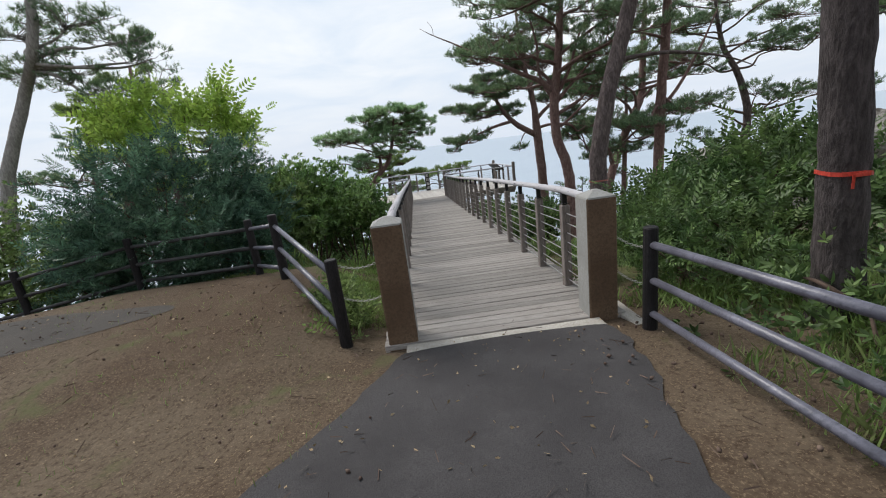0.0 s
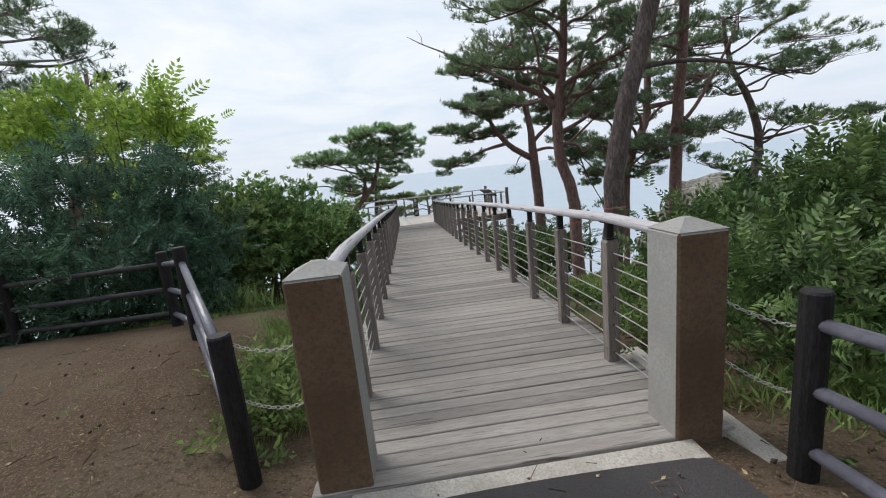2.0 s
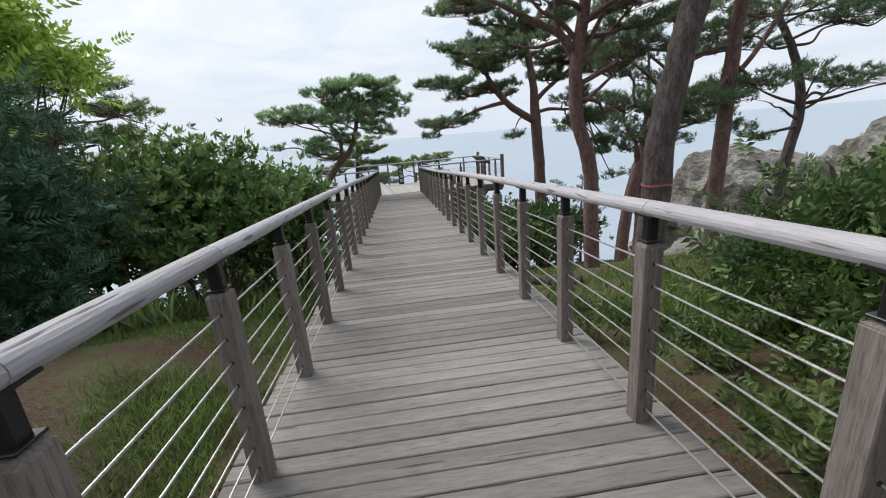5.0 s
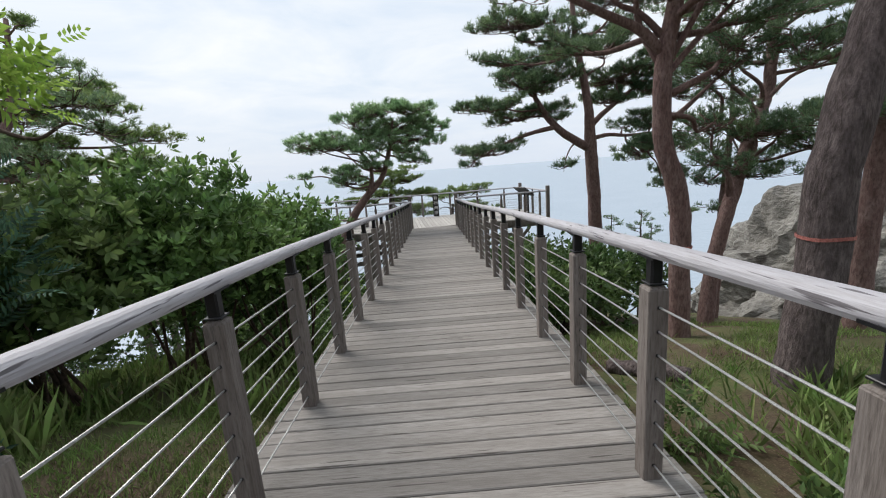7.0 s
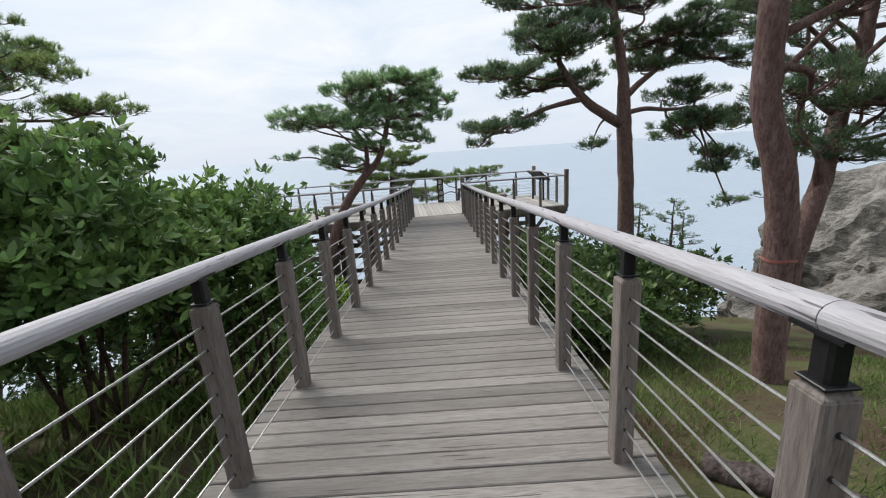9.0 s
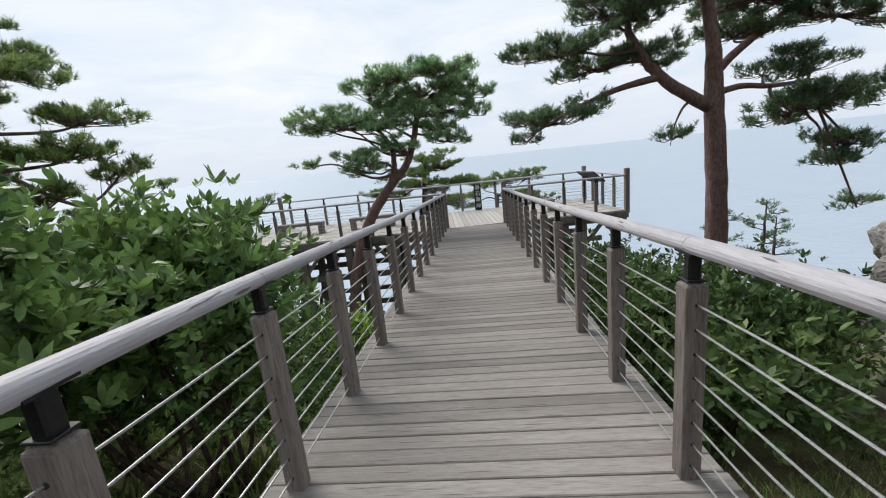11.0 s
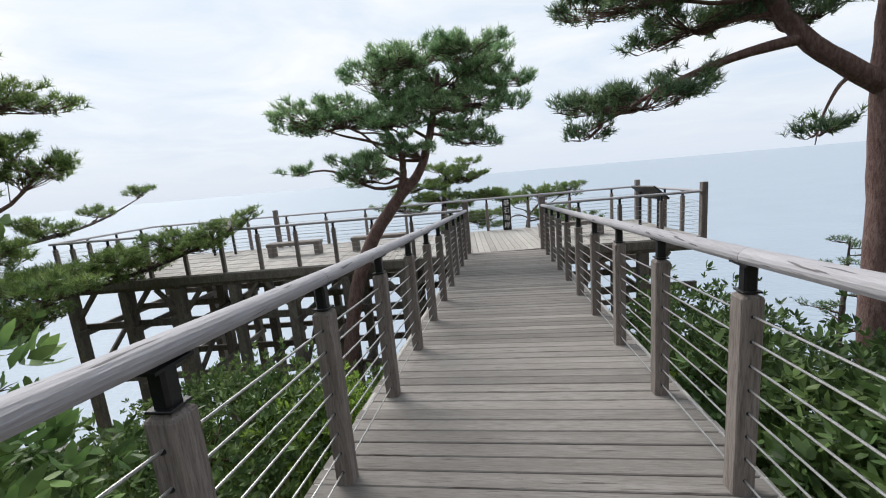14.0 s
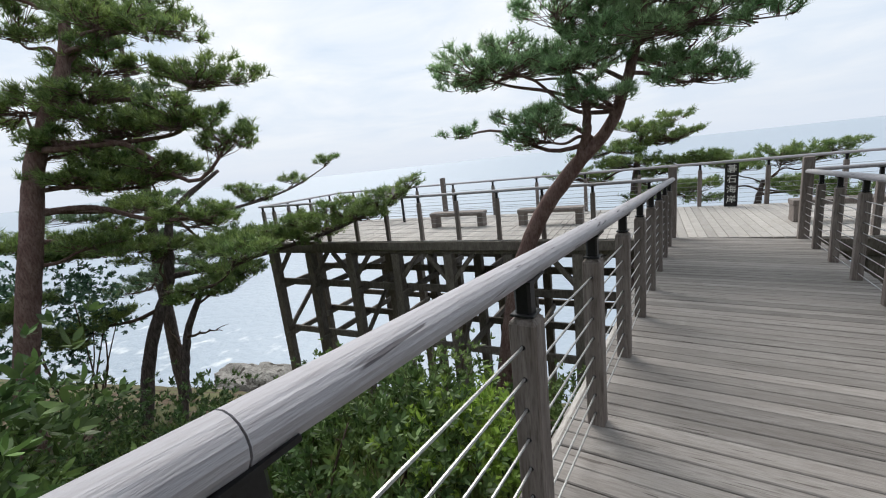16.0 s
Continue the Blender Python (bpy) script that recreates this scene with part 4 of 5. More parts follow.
pine("red pine trunk leaning away from its neighbour", [(5.95, 13.4, -2.6, 0.162), (6.1, 13.5, -1.4, 0.145), (6.2, 13.5, -0.6, 0.136), (6.5, 13.6, 0.35, 0.128), (7.4, 14.4, 1.5, 0.128), (8.15, 15.0, 2.3, 0.119), (8.3, 15.1, 3.2, 0.111), (8.5, 15.3, 6.2, 0.051)],
     limbs_auto(21, 6, 0.8, 0.99, 2.4, 1.4), 21, bark=RED, tuft=0.145, dens=1.6, pads=[
     (0.42, 6.0, 13.5, 1.75, 0.55), (0.42, 6.2, 13.6, 1.1, 0.5), (0.45, 6.7, 13.4, 1.6, 0.7), (0.5, 7.5, 13.6, 1.75, 0.8), (0.52, 8.2, 13.6, 1.25, 0.8), (0.55, 6.1, 14.3, 2.7, 0.6), (0.55, 7.0, 13.8, 0.75, 0.6), (0.6, 8.9, 14.4, 1.9, 0.8),
     (0.62, 6.2, 14.2, 3.1, 0.6), (0.66, 7.2, 14.6, 3.6, 0.8), (0.7, 9.2, 14.8, 3.4, 0.9)])
pine("thin red pine standing before the rocks", [(8.1, 16.2, -4.6, .13), (8.15, 16.2, -2.4, .11), (8.2, 16.2, 0.0, .09), (8.3, 16.2, 2.0, .06), (8.3, 16.3, 3.2, .03)],
     (), 28, bark=RED, tuft=0.14, dens=1.2, pads=[(0.6, 7.6, 16.0, 0.5, 0.5), (0.7, 8.8, 16.2, 1.0, 0.7), (0.75, 7.6, 16.3, 1.6, 0.6), (0.5, 7.9, 16.0, -0.2, 0.4), (0.85, 8.6, 16.4, 2.4, 0.7)])
pine("leaning grey-barked pine marked with red tape", [(3.76, 8.9, -1.3, 0.231), (3.78, 8.95, -0.5, 0.197), (3.84, 8.95, 0.4, 0.177), (3.88, 8.95, 1.2, 0.17), (4.1, 8.95, 2.3, 0.16), (4.5, 9.0, 3.6, 0.143), (5.0, 9.0, 5.4, 0.122), (5.6, 9.0, 8.4, 0.068)],
     limbs_auto(13, 18, 0.76, 0.99, 3.2, 1.6), 13, bark=GREY, tuft=0.14, boughs=[[(4.28, 8.97, 2.85, .05), (4.9, 9.0, 2.9, .04), (5.43, 9.0, 2.89, .034), (6.1, 9.0, 2.79, .026), (6.66, 9.0, 2.66, .018), (7.2, 9.0, 2.45, .008)]])
pine("upright red pine behind the leaning one", [(6.3, 10.85, -1.9, 0.145), (6.3, 10.85, 0.2, 0.128), (6.35, 10.85, 2.0, 0.116), (6.5, 10.85, 4.6, 0.0928), (6.6, 10.9, 8.0, 0.0522)],
     limbs_auto(14, 14, 0.74, 0.99, 3.0, 1.5), 14, bark=RED, tuft=0.14, pads=[
     (0.5, 5.7, 10.5, 1.55, 0.6), (0.52, 7.0, 10.8, 1.85, 0.7), (0.55, 5.6, 11.4, 2.5, 0.6), (0.6, 7.3, 11.2, 3.0, 0.8), (0.65, 5.4, 10.9, 4.0, 0.8)], boughs=[[(6.36, 10.85, 1.95, .05), (6.6, 10.85, 2.12, .045), (6.93, 10.85, 2.54, .038), (7.4, 10.85, 3.33, .026), (7.72, 10.85, 4.0, .012)]])
pine("thick dark pine trunk tied with orange tape", [(2.98, 3.16, -0.2, .21), (2.94, 3.15, 0.5, .15), (2.87, 3.14, 1.2, .134), (2.79, 3.14, 2.0, .128), (2.7, 3.14, 3.4, .122), (2.6, 3.14, 6.0, .12), (2.6, 3.14, 8.5, .07)],
     [(0.55, 25, 2.4, 0)] + limbs_auto(15, 18, 0.7, 0.99, 3.6, 1.8), 15, bark=M_BARKDARK, tuft=0.13)
pine("grey crooked pine farther down the slope", [(11.4, 14.7, -4.2, 0.165), (11.6, 14.7, -1.2, 0.143), (11.72, 14.7, 0.2, 0.138), (11.88, 14.7, 1.4, 0.121), (11.46, 14.7, 2.7, 0.099), (10.8, 14.7, 3.8, 0.077), (10.5, 14.7, 5.2, 0.044)],
     limbs_auto(16, 6, 0.8, 0.99, 2.6, 1.6), 16, bark=GREY, tuft=0.16, pads=[
     (0.5, 13.3, 14.7, 1.95, 1.2), (0.5, 14.7, 14.6, 1.9, 1.0), (0.5, 10.4, 14.7, 2.0, 0.8), (0.42, 10.3, 14.9, 0.85, 0.6), (0.7, 12.6, 14.4, 3.4, 1.0), (0.5, 12.0, 14.5, 2.1, 0.6),
     (0.72, 14.3, 14.7, 3.8, 1.3), (0.78, 13.3, 14.7, 4.5, 1.2), (0.7, 9.8, 14.5, 3.2, 0.9), (0.85, 9.5, 14.7, 4.5, 1.1), (0.86, 11.0, 14.7, 5.2, 1.2)], snags=[(0.45, 190, 1.6, 20), (0.48, 0, 1.8, 30)])
pine("bright green pine leaning over the platform's edge", [(-3.6, 20.6, -5.6, .2), (-3.3, 20.7, -3.5, .18), (-2.97, 20.8, -1.7, .165), (-2.59, 20.8, -0.75, .155), (-2.12, 20.8, 0.02, .145), (-1.62, 20.8, 0.6, .125), (-1.16, 20.8, 1.06, .1), (-0.9, 20.8, 1.65, .085), (-0.72, 20.8, 2.3, .07), (-0.55, 20.85, 3.1, .04)],
     (), 17, M_NEEDLE2, bark=RED, tuft=0.178, dens=1.9, pads=[(0.72, -2.8, 20.6, 2.25, 0.7), (0.9, -0.3, 20.8, 2.9, 0.8), (0.85, -1.3, 20.9, 2.75, 0.7),
     (0.72, -3.5, 20.6, 2.45, 0.95), (0.64, -4.0, 20.7, 1.3, 0.35), (0.62, -2.7, 20.9, 1.45, 0.5), (0.62, -2.2, 20.5, 1.05, 0.5), (0.72, -1.8, 20.8, 2.2, 0.75),
     (0.8, -2.0, 20.9, 3.1, 0.85), (0.95, -0.9, 20.9, 3.45, 1.0), (0.95, 0.1, 20.8, 3.3, 0.95), (0.92, 0.7, 20.9, 2.85, 0.7), (0.88, 0.2, 20.5, 2.4, 0.85),
     (0.85, -0.3, 21.3, 2.0, 0.6), (0.82, 0.1, 20.7, 1.65, 0.45), (0.72, -1.3, 20.4, 1.5, 0.5), (0.9, -0.9, 21.4, 2.7, 0.8)])
# a second stem from the same bend
pine("slim second stem of the leaning pine", [(-1.66, 20.78, 0.55, .085), (-1.48, 20.72, 1.1, .075), (-1.53, 20.7, 1.65, .06), (-1.85, 20.7, 2.15, .04)], (), 27, M_NEEDLE2, bark=RED, tuft=0.14, pads=[(0.8, -2.6, 20.4, 2.3, 0.6), (0.9, -2.3, 21.0, 2.5, 0.5)])
pine("large pine on the slope beside the platform", [(-10.2, 14.6, -3.6, .24), (-10.16, 14.7, -2.7, .2), (-10.11, 15.1, -1.1, .18), (-10.0, 15.5, 0.5, .17), (-9.95, 15.8, 1.6, .15), (-9.7, 16.2, 2.6, .12), (-9.5, 16.6, 3.7, .09), (-9.3, 16.8, 5.6, .05)],
     limbs_auto(18, 6, 0.82, 0.99, 1.8, 1.0), 18, M_NEEDLE3, bark=RED, tuft=0.185, dens=2.2, pads=[
     (0.66, -9.0, 16.5, 2.6, 0.8), (0.56, -9.6, 16.4, 1.8, 0.8), (0.5, -9.0, 16.7, 1.0, 0.7), (0.86, -7.7, 16.6, 3.5, 0.7),
     (0.8, -8.6, 17.4, 4.0, 0.95), (0.7, -7.35, 17.6, 2.7, 0.75), (0.72, -9.8, 17.1, 3.3, 0.9), (0.6, -7.5, 17.3, 2.0, 0.85), (0.6, -6.6, 17.5, 1.65, 0.45), (0.62, -8.8, 16.9, 2.0, 0.85),
     (0.62, -10.4, 16.0, 2.6, 0.7), (0.8, -10.9, 16.3, 4.1, 0.8), (0.52, -10.0, 16.4, 1.2, 0.9), (0.52, -8.3, 17.1, 1.2, 0.75), (0.42, -11.3, 15.5, 0.1, 0.85), (0.4, -11.2, 16.4, -0.3, 0.8), (0.46, -10.3, 17.2, 0.5, 0.8),
     (0.3, -11.6, 15.2, -1.2, 0.9), (0.36, -9.6, 16.2, 0.0, 0.8), (0.45, -8.6, 17.6, 0.3, 0.8)])
pine("pine with a long limb reaching towards the platform", [(-10.8, 16.4, -5.0, .15), (-10.5, 16.9, -2.7, .13), (-10.2, 17.5, -1.2, .11), (-10.15, 17.9, 0.3, .08), (-9.8, 19.0, 1.2, .04)],
     (), 20, M_NEEDLE3, tuft=0.17, dens=2.6, boughs=[
     [(-10.2, 17.5, -1.1, .07), (-9.4, 18.6, -1.0, .06), (-8.2, 19.6, -0.75, .05), (-6.9, 20.3, -0.35, .035), (-5.6, 20.7, 0.2, .012)],
     [(-10.15, 17.9, 0.2, .05), (-10.0, 19.4, 0.25, .04), (-9.8, 21.0, 0.55, .03), (-9.7, 22.5, 1.15, .01)]],
     pads=[(0, -9.7, 18.6, -0.55, 0.7, 0, 4), (0, -8.9, 19.0, -0.5, 0.75, 0, 5), (0, -8.2, 19.5, -0.5, 0.75, 0, 7), (0, -7.5, 19.9, -0.4, 0.7, 0, 8), (0, -6.8, 20.2, -0.2, 0.6, 0, 10), (0, -6.2, 20.5, 0.0, 0.42, 0, 12), (0, -5.75, 20.65, 0.18, 0.3, 0, 13), (0, -5.4, 20.75, 0.42, 0.2, 0, 13),
     (0, -10.1, 20.0, 0.4, 0.45, 1, 6), (0, -9.9, 21.2, 0.75, 0.4, 1, 9), (0, -9.65, 22.3, 1.2, 0.35, 1, 13), (0.45, -8.91, 17.5, -1.35, 0.60), (0.45, -7.13, 17.5, -0.42, 0.60), (0.45, -9.79, 17.5, -0.34, 0.60), (0.4, -11.4, 16.2, -2.0, 0.7), (0, -8.9, 18.5, -1.2, 0.6, 0, 4)])
pine("dark pine standing behind on the slope", [(-13.6, 18.5, -7, .2), (-13.4, 18.6, -2, .16), (-13.0, 18.8, 2.6, .1), (-12.8, 18.9, 5.2, .04)],
     (), 29, tuft=0.17, dens=1.0, pads=[
     (0.4, -12.4, 18.6, -1.4, 1.1), (0.45, -13.8, 18.2, -0.6, 1.1), (0.5, -12.2, 19.4, -0.2, 1.1), (0.55, -13.6, 19.2, 0.6, 1.1), (0.6, -12.2, 18.8, 1.2, 1.1), (0.68, -13.6, 18.6, 2.0, 1.1),
     (0.74, -12.4, 19.0, 2.8, 1.0), (0.8, -13.4, 19.0, 3.6, 1.0), (0.35, -14.2, 18.4, -2.0, 1.1), (0.5, -11.4, 19.8, -1.0, 0.9), (0.42, -15.0, 17.8, 0.4, 1.2), (0.6, -15.0, 18.2, 2.2, 1.2)])
pine("thin dark pine low on the slope", [(-10.1, 16.8, -5.4, .11), (-9.9, 17.2, -3.4, .1), (-9.8, 17.5, -2.3, .08), (-9.5, 18.0, -1.2, .05)],
     (), 26, tuft=0.14, pads=[(0.8, -9.2, 18.4, -1.2, 0.6), (0.9, -9.9, 18.2, -0.9, 0.6)], snags=[(0.6, 10, 1.2, 10), (0.5, 180, 1.0, 30)])
# trunk top and two highest pads are unseen, added to shade the walkway's mouth
pine("bare-trunked pine beyond the fence", [(-9.3, 10.2, -0.9, .17), (-8.95, 10.4, 1.8, .13), (-8.2, 10.8, 3.8, .11), (-7.5, 10.5, 4.6, .1), (-7.2, 10.6, 6.0, .08), (-6.9, 10.7, 8.6, .04)],
     (), 19, bark=M_BARKPALE, tuft=0.14, dens=1.5, pads=[(0.55, -8.1, 11.0, 5.1, 0.8), (0.58, -7.0, 11.0, 5.2, 0.8), (0.56, -6.15, 11.0, 4.75, 0.7), (0.54, -5.45, 11.0, 4.35, 0.4), (0.5, -6.5, 11.0, 3.75, 0.5), (0.5, -7.1, 11.0, 4.2, 0.5), (0.5, -8.1, 11.0, 4.2, 0.6), (0.52, -5.9, 10.9, 4.3, 0.4),
     (0.75, -7.8, 10.2, 6.9, 1.0), (0.9, -7.0, 11.2, 8.2, 1.0)])
pine("pine behind the dark shrub", [(-6.6, 12.5, -1.6, .14), (-6.5, 12.5, 1.5, .11), (-6.2, 12.5, 3.8, .05)],
     (), 22, tuft=0.14, pads=[(0.9, -6.3, 12.2, 3.9, 0.8), (0.75, -5.8, 12.4, 3.2, 0.7), (0.8, -5.0, 12.8, 2.8, 0.5), (0.7, -4.6, 12.7, 2.3, 0.5), (0.6, -5.6, 12.7, 1.9, 0.7), (0.7, -7.2, 12.3, 3.1, 0.8), (0.6, -7.0, 12.5, 2.2, 0.8)])
pine("pine standing beyond the platform", [(-1.8, 27.5, -9.5, .2), (-1.7, 27.5, -2, .15), (-1.4, 27.5, 1.0, .05)],
     (), 23, M_NEEDLE3, tuft=0.17, dens=2.2, pads=[(0.95, -1.2, 27.5, 1.1, 0.8), (0.9, -0.5, 27.3, 0.8, 0.8), (0.85, -2.3, 27.5, 0.6, 0.9), (0.8, -0.3, 27.6, 0.0, 0.9), (0.8, -1.6, 27.2, 0.1, 0.9), (0.75, -3.2, 27.4, -0.2, 0.9), (0.7, -0.6, 27.4, -0.8, 0.9)])
pine("low pine standing beyond the platform", [(1.4, 29.5, -10.5, .2), (1.6, 29.5, -3, .15), (1.8, 29.5, -0.8, .05)],
     (), 24, M_NEEDLE3, tuft=0.17, dens=1.8, pads=[(0.95, 1.0, 29.5, -0.3, 0.9), (0.9, 2.2, 29.4, -0.2, 0.9), (0.9, 3.3, 29.4, 0.0, 0.5), (0.85, 0.0, 29.5, -0.9, 1.0), (0.85, 2.6, 29.6, -1.1, 1.0), (0.8, 4.0, 29.6, -1.3, 0.9)])
for sx, sy, sz, sr in ((7.1, 20.4, -1.0, 1.0), (8.3, 20.6, -1.0, 1.25), (9.2, 21.5, -1.6, 1.0)):
    pine("young upright pine sapling on the slope", [(sx, sy, ground_z(sx, sy) - 0.2, .06), (sx, sy, sz - 1.5, .05), (sx + 0.03, sy, sz + 0.15 * sr, .012)],
         [(0.44 + 0.045 * k, k * 75, 0.62 - 0.045 * k, 14) for k in range(12)], 60 + int(sx * 7), tuft=0.11, twig_len=0.3, dens=0.8, sides=8, group="pine saplings")

shrub("dense dark evergreen shrub beyond the log fence", (-4.45, 8.2, 0.85), (1.75, 1.25, 1.5), 52000, 0.3, M_LEAFDARK, 31, clumps=200, spread=0.17, low=0.75, spray=FAN)
for lx, ls in ((-3.3, 56), (-4.6, 57), (-5.9, 58)):
    shrub("low skirt of dark evergreen growth behind the fence", (lx, 7.75, ground_z(lx, 7.75) + 0.15), (0.85, 0.45, 0.5), 5000, 0.26, M_LEAFDARK, ls, clumps=36, spread=0.12, stems=4, low=0.6, spray=FAN)
shrub("small tree with lime-green young leaves", (-4.85, 9.9, 2.5), (1.75, 0.8, 0.75), 7000, 0.42, M_LEAFLIME, 32, clumps=46, spread=0.17, spray=FEATHER, name="small_tree", category="tree", stems=14)
shrub("green shrub behind the log fence", (-8.0, 9.2, 0.6), (1.2, 1.0, 1.1), 9000, 0.10, M_LEAF, 42)
shrub("green shrub behind the log fence", (-9.8, 8.2, 0.6), (1.3, 1.2, 1.2), 9000, 0.10, M_LEAF, 43)
shrub("low green shrub behind the log fence", (-7.0, 8.3, 0.0), (1.1, 0.7, 0.65), 6000, 0.13, M_LEAF, 51, clumps=40, low=0.5)
shrub("low green shrub behind the log fence", (-8.8, 8.0, 0.1), (1.2, 0.8, 0.8), 6000, 0.13, M_LEAF, 52, clumps=40, low=0.5)
shrub("broad-leaved green shrub beside the walkway", (-3.5, 10.0, 0.1), (1.1, 1.2, 1.3), 15000, 0.14, M_LEAF, 33)
shrub("broad-leaved green shrub beside the walkway", (-2.75, 11.2, 0.2), (1.2, 1.1, 1.4), 22000, 0.135, M_LEAFMID, 34, low=0.15, clumps=85)
shrub("broad-leaved green shrub beside the walkway", (-1.85, 12.2, -0.2), (0.95, 0.8, 1.2), 17000, 0.13, M_LEAFMID, 35, low=0.2, clumps=70)
shrub("low shrub on the slope below the railing", (-2.6, 15.6, -2.2), (1.3, 1.4, 0.7), 10000, 0.11, M_LEAFSHADE, 39)
shrub("low shrub on the slope below the railing", (-3.6, 17.6, -2.7), (1.5, 1.4, 0.8), 9000, 0.10, M_LEAF, 44)
shrub("low shrub on the slope below the railing", (-6.2, 15.4, -2.9), (1.7, 1.3, 0.7), 9000, 0.09, M_LEAFSHADE, 45)
shrub("low shrub on the slope below the railing", (-8.4, 14.6, -2.9), (1.5, 1.3, 0.7), 8000, 0.09, M_LEAFSHADE, 46)
for lx, ly, lz, lr, lm, ls in ((-1.7, 14.0, -2.2, 0.6, M_LEAFSHADE, 91), (-2.0, 16.6, -2.3, 0.75, M_LEAFLIME, 92), (-4.6, 15.8, -2.5, 0.8, M_LEAF, 93), (-3.2, 14.3, -2.3, 0.6, M_LEAFSHADE, 94), (-5.2, 17.8, -2.9, 0.9, M_LEAF, 95), (-1.3, 18.4, -2.9, 0.8, M_LEAF, 96), (2.9, 13.4, -1.5, 0.6, M_LEAF, 97), (2.7, 16.4, -1.8, 0.7, M_LEAFLIME, 98)):
    shrub("low bushy growth on the slope", (lx, ly, lz), (lr, lr * 0.95, lr * 0.6), int(6500 * lr), 0.1, lm, ls, clumps=24, spread=0.16, stems=5)
for lx, ly, lr, ls in ((2.25, 7.35, 0.3, 61), (2.2, 8.3, 0.26, 62), (2.45, 6.2, 0.3, 63), (2.15, 5.2, 0.24, 64), (-0.75, 4.35, 0.2, 65), (-1.0, 4.9, 0.18, 66)):
    shrub("small clump of feathery weeds in the grass", (lx, ly, ground_z(lx, ly) + 0.05), (lr, lr, lr * 0.6), 700, 0.24, M_LEAF, ls, clumps=12, spread=0.06, stems=3, low=0.0, spray=FEATHER)
shrub("dark leafy shrub just below the railing", (-3.2, 13.0, -0.75), (1.4, 0.9, 1.0), 18000, 0.105, M_LEAFSHADE, 99, clumps=80, low=0.4)
shrub("green undergrowth of broad leaves behind the log fence", (3.9, 6.0, 0.0), (0.9, 1.1, 0.85), 14000, 0.28, M_LEAFSHADE, 36, spray=FEATHER)
shrub("green undergrowth of broad leaves behind the log fence", (4.6, 5.6, 0.35), (1.2, 1.2, 0.95), 18000, 0.3, M_LEAFSHADE, 37, spray=FEATHER)
shrub("dark undergrowth low on the slope", (-12.4, 15.8, -1.8), (1.6, 1.5, 1.6), 14000, 0.11, M_LEAFDARK, 48, low=0.6)
shrub("leafy undergrowth beside the fence", (2.9, 4.5, 0.15), (0.6, 0.8, 0.6), 8000, 0.24, M_LEAFSHADE, 47, spray=FEATHER)
shrub("leafy undergrowth beside the fence", (3.0, 2.8, 0.15), (0.8, 0.9, 0.4), 4200, 0.09, M_LEAFSHADE, 49)
shrub("leafy undergrowth beside the fence", (2.6, 1.4, 0.35), (0.6, 0.9, 0.35), 3000, 0.08, M_LEAFSHADE, 50)
shrub("low green shrub below the walkway", (3.1, 13.4, -1.2), (1.1, 1.1, 0.7), 11000, 0.13, M_LEAFSHADE, 53, low=0.5)
shrub("low green shrub below the walkway", (2.9, 15.3, -1.45), (1.0, 1.3, 0.75), 11000, 0.13, M_LEAFSHADE, 54, low=0.5)
shrub("low green shrub below the walkway", (4.9, 15.4, -1.6), (1.2, 1.2, 0.8), 9000, 0.14, M_LEAFSHADE, 55, low=0.5)
shrub("low green shrub below the walkway", (3.6, 14.8, -1.75), (1.3, 1.6, 0.95), 9000, 0.12, M_LEAFSHADE, 40)
shrub("low green shrub below the walkway", (3.4, 17.8, -2.0), (1.4, 1.6, 1.1), 9000, 0.12, M_LEAFSHADE, 41)


# ---- tape on the trunks ----
def tape(x, y, z, r, mat, label, tails=True, tilt=0.0):
    top = empty("marking_tape", label, "tape")
    v, f = [], []
    n = 20
    for i in range(n):
        a = 2 * math.pi * i / n
        for dz_ in (-0.014, 0.014):
            v.append((x + r * math.cos(a), y + r * math.sin(a), z + dz_ + tilt * math.cos(a) + 0.006 * math.sin(3 * a)))
    f = [(2 * i, 2 * ((i + 1) % n), 2 * ((i + 1) % n) + 1, 2 * i + 1) for i in range(n)]
    ob = mesh_object("band", v, f, mat, top)
    m = ob.modifiers.new("thick", "SOLIDIFY"); m.thickness = 0.002
    if tails:
        bm = bmesh.new()
        box(bm, x - r * 0.55, x - r * 0.55 + 0.02, y - r * 0.95, y - r * 0.95 + 0.003, z - 0.09, z + 0.0, m=None)
        box(bm, x - r * 0.55, x - r * 0.55 + 0.10, y - r - 0.012, y - r - 0.009, z - 0.012, z + 0.012)
        part("knot_tail", bm, mat, top)
    return top


tape(2.872, 3.14, 1.2, 0.145, M_TAPE, "orange-red tape knotted round a pine trunk", tilt=-0.01)
tape(3.845, 8.95, 0.56, 0.19, M_TAPEOLD, "faded red tape round a leaning pine trunk", tails=False)
tape(4.225, 11.5, -0.05, 0.152, M_TAPEOLD, "faded red tape round a pine trunk", tails=False)


